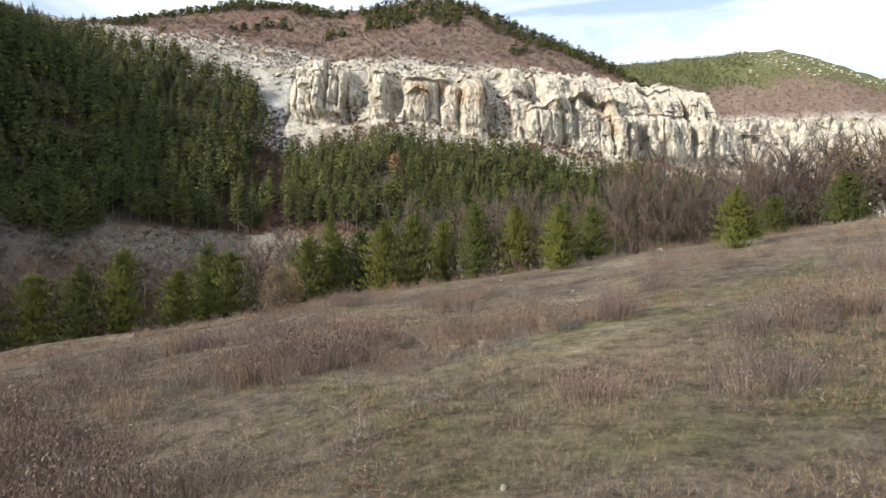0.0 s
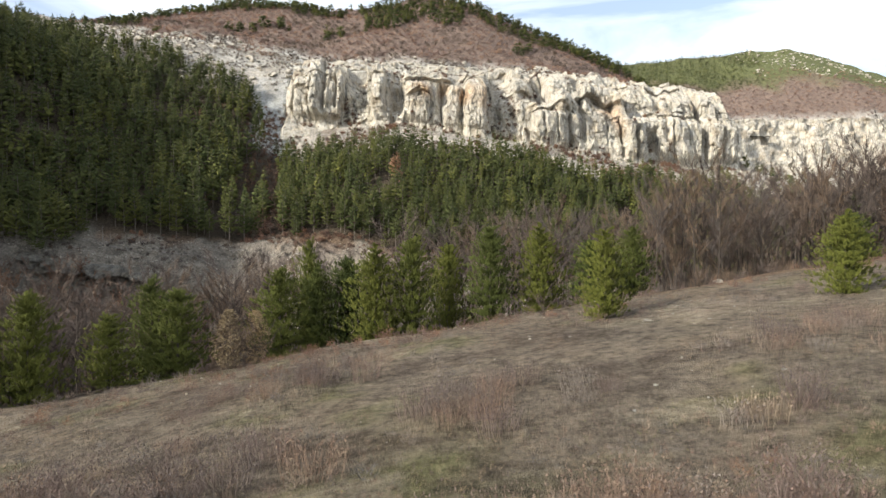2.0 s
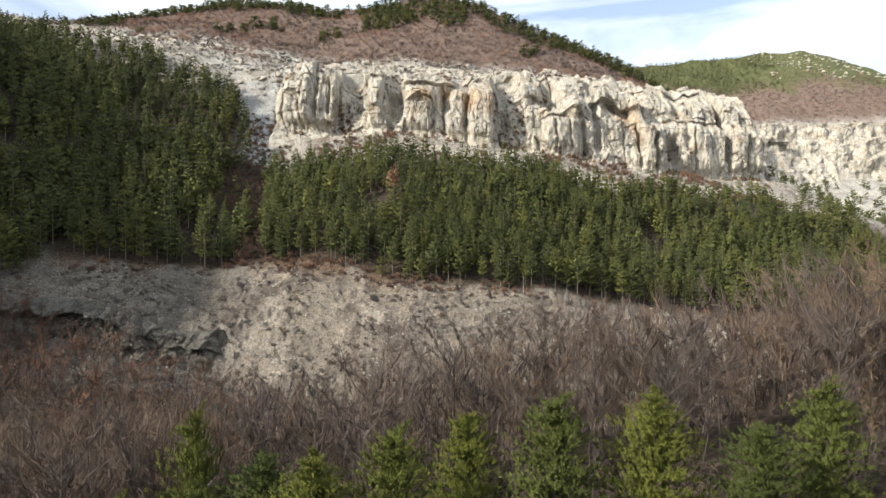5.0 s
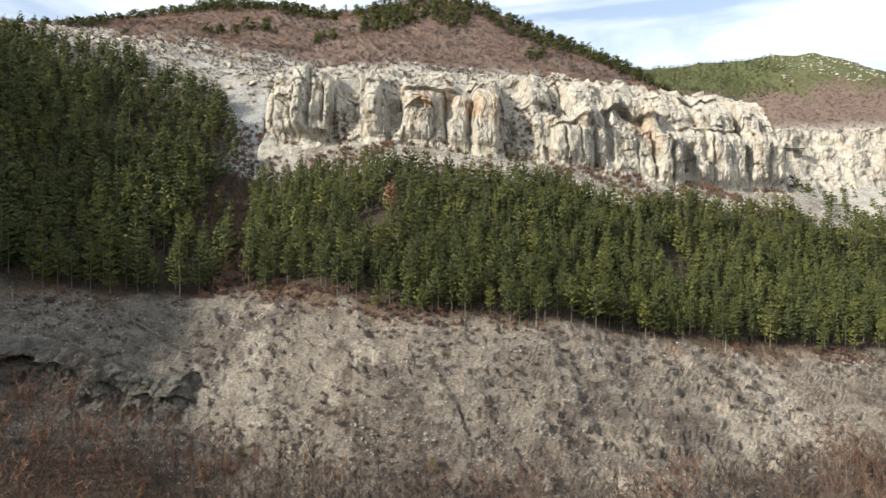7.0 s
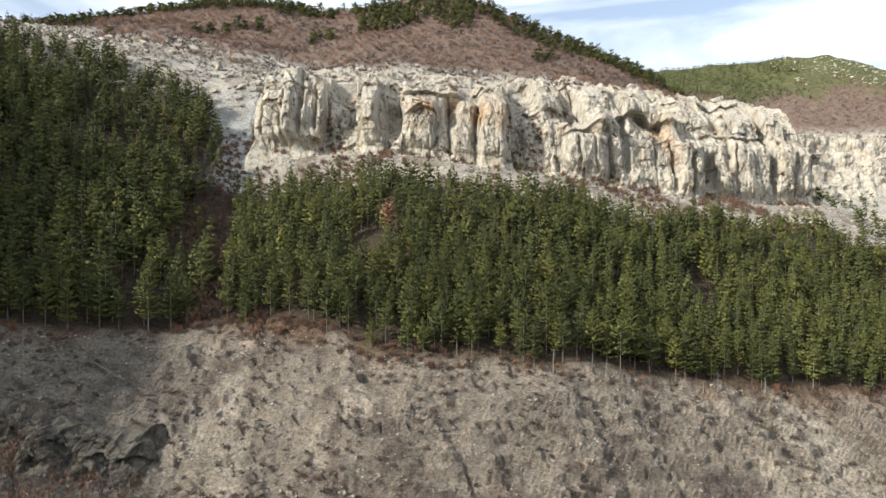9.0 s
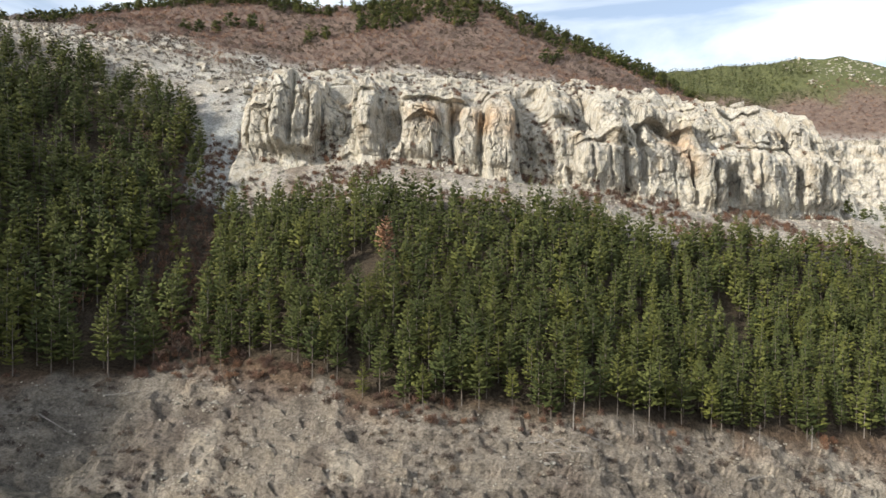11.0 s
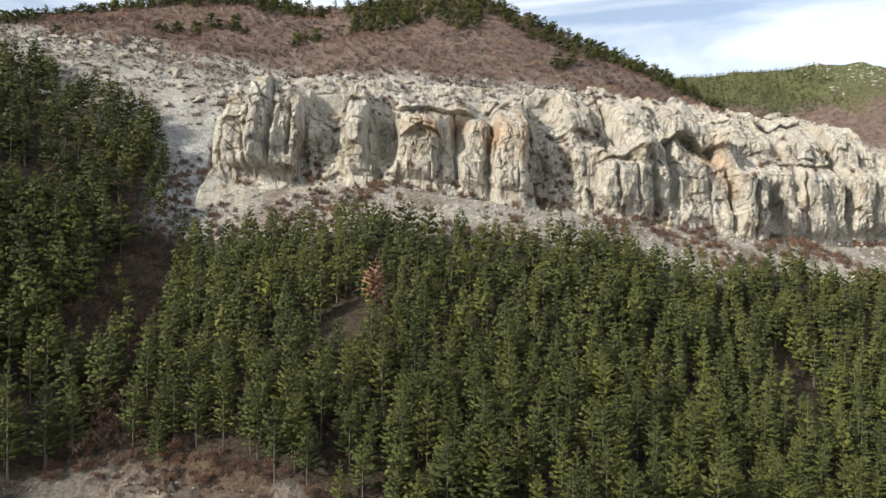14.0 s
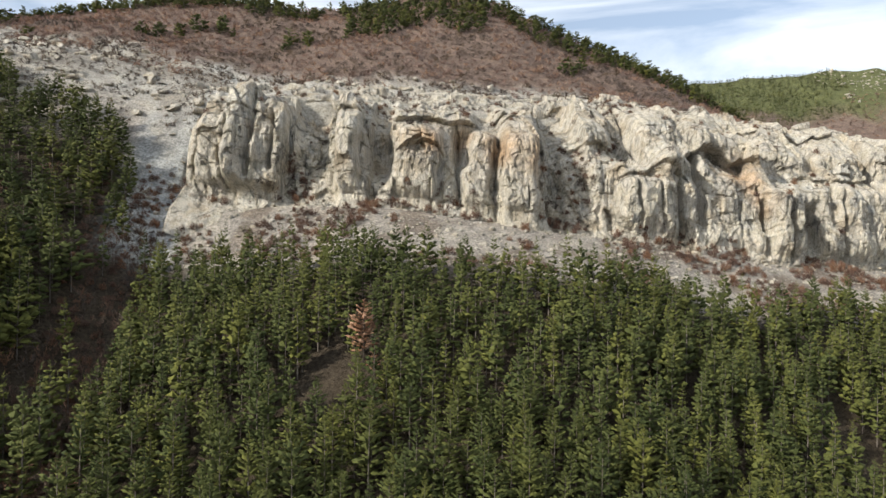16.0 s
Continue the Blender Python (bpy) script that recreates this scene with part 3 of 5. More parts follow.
def tube(path, radii, sides=6):
    """A tapered tube along a path of points."""
    path, radii = np.asarray(path, float), np.asarray(radii, float)
    a = np.linspace(0, 2 * math.pi, sides, endpoint=False)
    t = np.gradient(path, axis=0)
    t /= np.linalg.norm(t, axis=1)[:, None] + 1e-9
    ref = np.where(np.abs(t[:, 2:3]) > 0.9, np.array([[1.0, 0, 0]]), np.array([[0, 0, 1.0]]))
    u = np.cross(t, ref)
    u /= np.linalg.norm(u, axis=1)[:, None] + 1e-9
    w = np.cross(t, u)
    v = path[:, None] + radii[:, None, None] * (np.cos(a)[None, :, None] * u[:, None] + np.sin(a)[None, :, None] * w[:, None])
    n = len(path)
    i = np.arange(n * sides).reshape(n, sides)
    j = np.roll(i, -1, 1)
    q = np.stack([i[:-1], j[:-1], j[1:], i[1:]], -1).reshape(-1, 4)
    return v.reshape(-1, 3), np.concatenate([q[:, [0, 1, 2]], q[:, [0, 2, 3]]])


def joined(pieces):
    vs, fs, k = [], [], 0
    for v, f in pieces:
        vs.append(v)
        fs.append(f + k)
        k += len(v)
    return np.concatenate(vs), np.concatenate(fs)


def tufts(centres, ways, length, width, rng, blades=3, spread=0.6):
    """Small pointed blades that fan out from each centre, along ways."""
    n = len(centres)
    c = np.repeat(centres, blades, 0)
    d = np.repeat(ways, blades, 0) + rng.normal(0, spread, (n * blades, 3))
    d /= np.linalg.norm(d, axis=1)[:, None] + 1e-9
    side = np.cross(d, rng.normal(0, 1, (n * blades, 3)))
    side /= np.linalg.norm(side, axis=1)[:, None] + 1e-9
    ln = np.broadcast_to(np.repeat(np.broadcast_to(length, n), blades), n * blades) * rng.uniform(0.7, 1.3, n * blades)
    wd = ln * width
    a = c - side * wd[:, None] * 0.5 - d * ln[:, None] * 0.25
    b = c + side * wd[:, None] * 0.5 - d * ln[:, None] * 0.25
    e = c + d * ln[:, None] * 0.75
    v = np.stack([a, b, e], 1).reshape(-1, 3)
    return v, np.arange(len(v)).reshape(-1, 3)


def sprays(a, b, fat, rng):
    """Needle-covered boughs: an uneven spindle from each a to each b."""
    n = len(a)
    d = b - a
    ln = np.linalg.norm(d, axis=1)[:, None] + 1e-6
    d = d / ln
    side = np.cross(d, [0, 0, 1.0])
    side /= np.linalg.norm(side, axis=1)[:, None] + 1e-6
    over = np.cross(side, d)
    mid = a + (b - a) * rng.uniform(0.45, 0.72, (n, 1))
    w = ln * fat
    pts = [a, b, mid + side * w * rng.uniform(0.6, 1.3, (n, 1)), mid + over * w * rng.uniform(0.4, 0.9, (n, 1)),
           mid - side * w * rng.uniform(0.6, 1.3, (n, 1)), mid - over * w * rng.uniform(0.3, 0.7, (n, 1))]
    v = np.stack(pts, 1) + rng.normal(0, 0.06, (n, 6, 3)) * ln[:, None]
    f = np.array([[0, 3, 2], [0, 4, 3], [0, 5, 4], [0, 2, 5], [1, 2, 3], [1, 3, 4], [1, 4, 5], [1, 5, 2]])
    return v.reshape(-1, 3), (f[None] + 6 * np.arange(n)[:, None, None]).reshape(-1, 3)


def pine_crown(rng, h, radius, clear, whorls, arms, clumps, size, blades=3, top=0.75, bulge=1.35, width=0.3, jitter=0.012, inner=0.3, up=0.65, boughs=2):
    """Branch whorls of a pine: tufts of needles along the arms, with gaps."""
    cs, ws, ln, sa, sb = [], [], [], [], []
    for i in range(whorls):
        f = min(max((i + rng.uniform(-0.3, 0.3)) / (whorls - 1), 0.0), 1.0)
        z = h * (clear + (0.985 - clear) * f)
        reach = radius * (1 - f ** bulge) ** top * (0.60 + 0.40 * min(1, f * 4 + 0.3)) + 0.15
        turn = rng.uniform(0, 6.28)
        for k in range(arms):
            if rng.random() < 0.08:
                continue
            a = turn + 6.283 * k / arms + rng.normal(0, 0.22)
            r = reach * rng.uniform(0.62, 1.15)
            rise = rng.normal(0.10 + 0.40 * f, 0.12)
            d, e = np.array([math.cos(a), math.sin(a), rise]), np.array([-math.sin(a), math.cos(a), rng.normal(0, 0.35)])
            o, w = np.array([0, 0, z + rng.normal(0, jitter) * h]), r * 0.33
            bend = np.array([0, 0, 0.16 * r])
            if boughs:
                sa.append(o + d * r * 0.12), sb.append(o + d * r * 0.66 + bend * 0.5)
            if boughs > 1:
                sa.append(o + d * r * 0.5 + bend * 0.2), sb.append(o + d * r * 1.02 + e * rng.normal(0, 0.3) * w + bend)
            for c in range(clumps):
                g = (c + 0.7 + rng.uniform(-0.3, 0.3)) / clumps
                cs.append(o + d * r * g + e * rng.normal(0, 0.45) * w + (0, 0, 0.05 * size))
                ws.append((math.cos(a) * 0.7, math.sin(a) * 0.7, up))
                ln.append(size * (1.1 - 0.3 * g) * (0.75 + 0.25 * (1 - f)))
    cs.append((0, 0, h * 0.98)), ws.append((0, 0, 1)), ln.append(size * 0.8)
    needles = tufts(np.array(cs), np.array(ws), np.array(ln), width, rng, blades, 0.5)
    return joined([needles, sprays(np.array(sa), np.array(sb), inner, rng)]) if sa else needles


def pine_kind(seed, h, radius, clear, whorls, arms, clumps, size, blades, top=0.75, trunk_r=0.13, sides=5, bulge=1.35, width=0.3, jitter=0.012, inner=0.3, up=0.65, boughs=2):
    rng = np.random.default_rng(seed)
    crown = pine_crown(rng, h, radius, clear, whorls, arms, clumps, size, blades, top, bulge, width, jitter, inner, up, boughs)
    lean = rng.normal(0, 0.012, 2) * h
    zz = np.linspace(-0.6, h * 0.93, 4)
    path = np.stack([lean[0] * (zz / h) ** 2, lean[1] * (zz / h) ** 2, zz], 1)
    trunk = tube(path, trunk_r * (1.02 - zz.clip(0) / h), sides)
    return crown, trunk


def place(v, x, y, z, s, turn, sz=None):
    c, n = math.cos(turn) * s, math.sin(turn) * s
    return np.stack([v[:, 0] * c - v[:, 1] * n + x, v[:, 0] * n + v[:, 1] * c + y, v[:, 2] * (sz or s) + z], 1)


def scattered(x0, x1, y0, y1, gap, rng, inside):
    """Jittered places on a lattice, kept where inside(x, y) holds."""
    gx, gy = np.meshgrid(np.arange(x0, x1, gap), np.arange(y0, y1, gap))
    gx = gx + rng.uniform(-0.42, 0.42, gx.shape) * gap + (np.arange(gx.shape[0]) % 2)[:, None] * gap * 0.5
    gy = gy + rng.uniform(-0.42, 0.42, gy.shape) * gap
    x, y = gx.ravel(), gy.ravel()
    keep = inside(x, y)
    return x[keep], y[keep]


def stuff(name, kinds, spots, mats, label, category):
    """One object of many plants that nobody could count: kinds are tuples of (verts, faces) per material."""
    for k, mat in enumerate(mats):
        vs, fs, ts, ns, n = [], [], [], [], 0
        crown = mat in (NEEDLE, YOUNG, DEADNEEDLE)
        outs = [outward(kd[k][0]) for kd in kinds] if crown else []
        for x, y, z, s, turn, kind, sz in spots:
            v, f = kinds[kind][k]
            if crown:
                ns.append(place(outs[kind], 0, 0, 0, 1, turn))
            vs.append(place(v, x, y, z, s, turn, sz))
            fs.append(f + n)
            ts.append(np.full(len(v), (x * 0.713 + y * 0.371) % 1.0))
            n += len(v)
        me = mesh_from(name, np.concatenate(vs), np.concatenate(fs), mat)
        at = me.attributes.new("tint", "FLOAT", "POINT")
        at.data.foreach_set("value", np.concatenate(ts).astype(np.float32))
        if crown:
            puffed(me, np.concatenate(ns))
        if k == 0:
            root = tagged(new(name, me), label, category, kind="stuff")
        else:
            part("trunks" if k == 1 else "leaves", me, root)
    return root


def things(name, kinds, spots, mats, names, label, category, group):
    """Separate plants, each an empty at its base with its parts."""
    built = []
    for kind in kinds:
        built.append([mesh_from(nm, *kind[k], mat) for k, (nm, mat) in enumerate(zip(names, mats))])
        if mats[0] in (NEEDLE, YOUNG, DEADNEEDLE):
            puffed(built[-1][0], outward(kind[0][0]))
    for x, y, z, s, turn, kind, sz in spots:
        root = tagged(new(name), label(s, sz) if callable(label) else label, category, group)
        root.matrix_world = Matrix.LocRotScale((x, y, z), Euler((0, 0, turn)), (s, s, sz or s))
        for nm, me in zip(names, built[kind]):
            part(nm, me, root)


def spots_at(x, y, rng, kinds, lo, hi, sink=0.0, tall=(0.9, 1.1)):
    z = land(x, y) - sink
    out = []
    for a, b, c in zip(x, y, z):
        s = rng.uniform(lo, hi)
        out.append((float(a), float(b), float(c), s, rng.uniform(0, 6.28), int(rng.integers(kinds)), s * rng.uniform(*tall)))
    return out


# -- pine woods on the far slope --
PINES = [pine_kind(100 + i, 12.0, 2.4 + 0.25 * (i % 4), 0.18 + 0.06 * (i % 3), 13, 6, 3, 0.55, 3, top=0.85, bulge=1.2 + 0.3 * (i % 3), width=0.17, jitter=0.018, inner=0.27, up=0.9) for i in range(8)]
PINES_MID = [pine_kind(150 + i, 12.0, 2.5 + 0.25 * (i % 4), 0.20, 12, 5, 1, 0.85, 1, top=0.85, bulge=1.2 + 0.3 * (i % 3), sides=3, width=0.22, jitter=0.018, inner=0.42, up=0.9, boughs=2 if i % 4 == 1 else 1) for i in range(8)]
PINES_FAR = [pine_kind(200 + i, 9.0, 3.3, 0.05, 6, 5, 1, 1.2, 1, sides=3, top=0.6, bulge=2.0, width=0.40, jitter=0.04, inner=0.55, up=0.7) for i in range(4)]
PINES_DISTANT = [pine_kind(220 + i, 9.0, 4.2, 0.02, 4, 4, 1, 2.0, 1, sides=3, top=0.5, bulge=2.4, width=0.6, jitter=0.05, inner=0.45, boughs=1) for i in range(4)]


def gully_x(y):
    return np.interp(y, [225, 270, 325], [-52, -62, -80])


def in_centre(x, y):
    b, t = line("base", x)[0], line("wood_top", x)[0]
    edge = fractal(x, y, 14, 15, 2)
    ok = (y > b + 1.5 + 1.5 * edge) & (y < t - 1 + 5 * edge) & (x > gully_x(y) + 3.5 + 1.5 * edge) & (x < 230)
    ok &= ((x + 17) / 5) ** 2 + ((y - 256) / 9) ** 2 > 1
    ok &= (x + 11) ** 2 + (y - 259) ** 2 > 9
    ok &= ((x - 84 - 0.25 * (y - 270)) / 6.0) ** 2 + ((y - 270) / 12) ** 2 > 1
    return ok


def in_glade(x, y):
    """Open ground with bare trees along the gully's shaded side."""
    d = gully_x(y) - x
    e = fractal(x, y, 9, 29, 3)
    return (d > -1) & (d < 34) & (y > 236) & (y < 318) & (e + 0.25 * np.sin(y * 0.11) - 0.03 * np.abs(d - 10) > 0.08)


def in_left(x, y):
    edge = fractal(x, y, 16, 25, 2)
    b = line("base", x)[0] - 20 * step(-x, 104, 116)
    t = line("cliff_base", x)[0] - 2 + 17 * step(-x, 84, 104)
    return (y > b + 1 + 2 * edge) & (y < t + 5 * edge) & (x < gully_x(y) - 2.0 + 1.5 * edge) & (edge > -0.75) & ~in_glade(x, y)


cx, cy = scattered(-90, 200, 215, 330, 3.6, RNG, in_centre)
lx, ly = scattered(-218, -48, 190, 368, 4.2, RNG, in_left)
centre = spots_at(cx, cy, RNG, 8, 0.72, 1.16, 0.2)
left = spots_at(lx, ly, RNG, 8, 0.9, 1.5, 0.2)
front = sorted(range(len(centre)), key=lambda i: centre[i][1] + 0.12 * abs(centre[i][0]))
near_ids = set(front[:230])
left = [(x, y, z, k * (1 - 0.12 * float(step(y, 285, 325))), r, i, h * (1 - 0.22 * float(step(y, 285, 325)))) for x, y, z, k, r, i, h in left]
left_front = sorted(range(len(left)), key=lambda i: left[i][1] - 0.4 * left[i][0])
left_ids = set(left_front[:70])
pine_label = "tall dark green pine with bare lower trunk in hillside plantation"
things("pine_tree", PINES, [centre[i] for i in front[:230]] + [left[i] for i in left_front[:70]], (NEEDLE, PINEBARK), ("crown", "trunk"),
       pine_label, "tree", "pines on the far slope")
stuff("pine_forest", PINES_MID, [s for i, s in enumerate(centre) if i not in near_ids], (NEEDLE, PINEBARK), "dense dark green pine plantation below the cliff", "forest")
stuff("pine_forest", PINES_MID, [s for i, s in enumerate(left) if i not in left_ids], (NEEDLE, PINEBARK), "shaded dark green pine forest on steep slope", "forest")

# -- young pines along the field's edge --
YOUNGS = [pine_kind(300 + i, 5.0, 1.85, 0.03, 27, 9, 6, 0.33, 14, width=0.15, top=0.62, trunk_r=0.09, sides=7, bulge=1.9, jitter=0.05, up=1.0, boughs=0) for i in range(4)]
young_spots = []
for i, (x, y, top, wide) in enumerate([
        (10.7, 48.9, 2.0, 0.74), (5.2, 61.7, 2.3, 1.0), (9.2, 62.0, 2.3, 1.05), (13.0, 61.1, 1.5, 0.9), (17.3, 63.8, 2.3, 0.9), (-1.0, 60.6, 1.4, 1.05),
        (-3.8, 60.0, 0.6, 1.15), (-6.2, 62.2, 0.0, 1.1), (-9.5, 64.0, 0.9, 0.75), (-10.9, 59.5, -0.8, 1.15), (-8.4, 61.0, -0.9, 0.9), (-17.2, 56.0, -1.9, 1.1),
        (-19.6, 57.5, -1.6, 1.0), (-23.7, 50.0, -1.7, 1.0), (-26.5, 49.0, -3.0, 1.0), (-29.6, 48.5, -3.4, 1.0), (-33.0, 47.0, -3.6, 1.1), (-21.0, 54.0, -3.4, 0.85),
        (23.2, 46.0, 3.0, 0.8), (37.5, 66.0, 3.8, 0.9), (41.8, 61.0, 5.6, 1.05), (-37.0, 45.5, -4.5, 1.0), (28.0, 53.0, 1.2, 0.55), (2.0, 64.5, 1.0, 0.9)]):
    base = float(land(x, y)) - 0.1
    h = max(top - base, 1.2)
    young_spots.append((x, y, base, wide * 1.3, i * 1.7, i % 4, h / 5.0))
things("young_pine", YOUNGS, young_spots, (YOUNG, BARK), ("crown", "trunk"),
       lambda s, sz: "bushy bright green young pine about %d metres tall at field edge" % round(sz * 5), "tree", "young pines by the field")


# -- bare trees in the valley --
def bare_kind(seed, h, twigs, sides=4, width=0.034, blades=9):
    """A leafless tree: a trunk, forking limbs and a haze of fine twigs."""
    rng = np.random.default_rng(seed)
    zz = np.linspace(-0.5, h * 0.75, 5)
    bend = rng.normal(0, 0.10, (5, 2)).cumsum(0) * h / 6
    path = np.stack([bend[:, 0], bend[:, 1], zz], 1)
    wood = [tube(path, 0.0062 * h * (1.05 - zz.clip(0) / h), sides)]
    tips, ways = [], []
    for k in range(9):
        f = rng.uniform(0.22, 0.98)
        p0 = np.array([np.interp(f * h * 0.75, zz, path[:, c]) for c in range(3)])
        a, rise = rng.uniform(0, 6.28), rng.uniform(0.5, 1.3)
        ln = h * rng.uniform(0.26, 0.48) * (1.15 - 0.5 * f)
        d = np.array([math.cos(a), math.sin(a), rise])
        d /= np.linalg.norm(d)
        p1 = p0 + d * ln * 0.55 + rng.normal(0, 0.12, 3)
        p2 = p1 + (d + np.array([0, 0, 0.35])) * ln * 0.5 + rng.normal(0, 0.15, 3)
        wood.append(tube([p0, p1, p2], np.array([0.0030, 0.0018, 0.0006]) * h, 3))
        for q in np.linspace(0.25, 1, max(2, twigs // 9)):
            tips.append(p0 * (1 - q) + (p1 if q < 0.6 else p2) * q + rng.normal(0, 0.06 * h / 6, 3))
            ways.append(d + rng.normal(0, 0.35, 3) + np.array([0, 0, 0.7]))
    tips, ways = np.array(tips), np.array(ways)
    tw = tufts(tips, ways, 0.15 * h, width, rng, blades, 0.5)
    return (tw, joined(wood))


BARES = [bare_kind(400 + i, 8.0, 54, 3, 0.020, 10) for i in range(6)]
BARES_FAR = [bare_kind(450 + i, 8.0, 27, 3, 0.07, 7) for i in range(6)]


def in_wood(x, y):
    e = fractal(x, y, 12, 44, 2)
    rim = line("rim", x)[0]
    return (y > rim + 2.5 + 2.5 * e + 10.0 * step(-x, -24, -10) - 3 * step(-x, 22, 30)) & (y < line("foot", x)[0] + 1 + 3 * e + (0.5 * (line("ledge", x)[0] - line("foot", x)[0]) - 1) * step(-x, 60, 70))


wx, wy = scattered(-110, 130, 44, 120, 3.05, RNG, in_wood)
wx2, wy2 = scattered(-150, 170, 120, 215, 4.1, RNG, in_wood)
near_wood = spots_at(wx, wy, RNG, 6, 1.05, 1.45, 0.1)
tall_wood = [(x, y, z, s * (1.0 + 0.18 * float(step(x, 20, 60))), r, k, sz * (1.0 + 0.18 * float(step(x, 20, 60)))) for x, y, z, s, r, k, sz in near_wood]
order = sorted(range(len(tall_wood)), key=lambda i: tall_wood[i][1] + 0.3 * abs(tall_wood[i][0]))
first = set(order[:280])
things("bare_tree", BARES, [tall_wood[i] for i in order[:280]], (TWIG, BARK), ("crown", "trunk"),
       "leafless grey-brown deciduous tree in valley wood", "tree", "bare trees in the valley")
rest = [t for i, t in enumerate(tall_wood) if i not in first]
stuff("bare_wood", BARES_FAR, [t for t in rest if abs(t[0]) > 45], (TWIG, BARK), "leafless grey-brown wood along the sides of the valley", "forest")
stuff("bare_wood", BARES, [t for t in rest if abs(t[0]) <= 45], (TWIG, BARK), "leafless grey-brown wood filling the near side of the valley", "forest")
rusty = fractal(wx2, wy2, 20, 58, 3) > 0.05
stuff("bare_wood", BARES_FAR, spots_at(wx2[~rusty], wy2[~rusty], RNG, 6, 1.05, 1.5, 0.1), (TWIG, BARK), "leafless grey-brown wood along the valley bottom", "forest")
stuff("bare_wood", BARES_FAR, spots_at(wx2[rusty], wy2[rusty], RNG, 6, 1.05, 1.5, 0.1), (RUST, BARK), "leafless reddish-brown wood along the valley bottom", "forest")
gx_, gy_ = scattered(-130, -46, 234, 322, 3.4, RNG, lambda x, y: in_glade(x, y) | (np.abs(x - gully_x(y) + 1) < 3.5))
stuff("bare_wood", BARES_FAR, spots_at(gx_[::2], gy_[::2], RNG, 6, 0.55, 0.95, 0.1), (RUST, BARK), "leafless reddish-brown trees in the shaded gully between the pines", "forest")
stuff("bare_wood", BARES_FAR, spots_at(gx_[1::2], gy_[1::2], RNG, 6, 0.55, 1.0, 0.1), (TWIG, BARK), "leafless grey trees in the shaded gully between the pines", "forest")
# a few pines among the bare trees
things("pine_tree", PINES, [(53.0, 75.0, float(land(53, 75)) - 0.2, 0.8, 1.0, 0, 0.85), (46.0, 78.0, float(land(46, 78)) - 0.2, 0.7, 2.0, 1, 0.66), (60.0, 72.0, float(land(60, 72)) - 0.2, 0.85, 3.0, 2, 0.8),
                            (66.0, 79.0, float(land(66, 79)) - 0.2, 0.75, 0.4, 3, 0.7)],
       (NEEDLE, PINEBARK), ("crown", "trunk"), "dark green pine standing among leafless trees", "tree", "pines among bare trees")


# -- shrubs --
def shrub_kind(seed, r, n, width=0.02, up=0.8):
    rng = np.random.default_rng(seed)
    a, d = rng.uniform(0, 6.28, n), rng.uniform(0, 1, n) ** 0.6
    c = np.stack([np.cos(a) * d * r * 0.6, np.sin(a) * d * r * 0.6, r * rng.uniform(0.1, 1.0, n) * (1.1 - 0.5 * d)], 1)
    w = np.stack([np.cos(a) * d, np.sin(a) * d, np.full(n, up)], 1)
    w = w + rng.normal(0, 0.35, w.shape)
    return (tufts(c, w, r * 0.5, width, rng, 3, 0.6),)


SHRUBS = [shrub_kind(500 + i, 1.0, 30, 0.11) for i in range(4)]
BUSHES = [shrub_kind(560 + i, 1.0, 80, 0.10) for i in range(4)]
LOW_BUSHES = [shrub_kind(580 + i, 1.0, 56, 0.13, 0.5) for i in range(4)]
SHRUBS_FAR = [shrub_kind(520 + i, 1.0, 17, 0.19) for i in range(4)]


def on_scarp(x, y):
    e = fractal(x, y, 10, 46, 3)
    return (y > line("foot", x)[0]) & (y < line("base", x)[0] + 2) & (e > 0.0)


def on_talus(x, y):
    e = fractal(x, y, 13, 47, 3)
    near = step(y, line("cliff_base", x)[0] - 10, line("cliff_base", x)[0] - 3) * step(fractal(x, 0 * x, 22, 50, 2), -0.25, 0.1)
    hollow = step(y, line("cliff_base", x)[0] - 9, line("cliff_base", x)[0] - 4) * step(x, -22, -12) * (1 - step(x, 34, 44))
    return (y > line("wood_top", x)[0] + 1) & (y < line("cliff_base", x)[0] + 1) & (x > gully_x(y)) & (e + 0.6 * near + 0.5 * hollow > 0.10)


def on_hill(x, y):
    e = fractal(x, y, 24, 48, 3)
    return (y > line("plateau", x)[0] - 6 + 10 * e) & (y < line("hill", x)[0] + 4) & (x < 190)


def under_pines(x, y):
    e = fractal(x, y, 10, 49, 2)
    return (np.abs(x - gully_x(y) + 3) < 9) & (y > 230) & (y < 320) | (np.abs(y - line("base", x)[0] - 1) < 3.2) & (e > 0.0)


for inside, box, gap, size, mat, label in (
        (on_scarp, (-130, 150, 185, 262), 1.95, (0.3, 1.25), TWIG, "low leafless grey-brown scrub on eroded slope"),
        (on_talus, (-80, 175, 285, 375), 2.5, (0.6, 2.3), RUST, "rusty leafless scrub on pale scree below the cliff"),
        (under_pines, (-150, 180, 205, 322), 2.4, (0.6, 1.9), RUST, "reddish leafless undergrowth in the gully and along the forest edge")):
    sx, sy = scattered(*box, gap, RNG, inside)
    stuff("scrub", BUSHES if mat is RUST else LOW_BUSHES if inside is on_scarp else SHRUBS, spots_at(sx, sy, RNG, 4, *size, 0.05), (mat,), label, "scrub")
hx, hy = scattered(-330, 190, 385, 520, 3.7, RNG, on_hill)
half = fractal(hx, hy, 18, 53, 3) > -0.1
stuff("hill_scrub", SHRUBS_FAR, spots_at(hx[half], hy[half], RNG, 4, 1.8, 3.4, 0.1, (0.6, 0.95)), (HILLTWIG,), "rusty brown leafless scrub on the upper hill", "scrub")
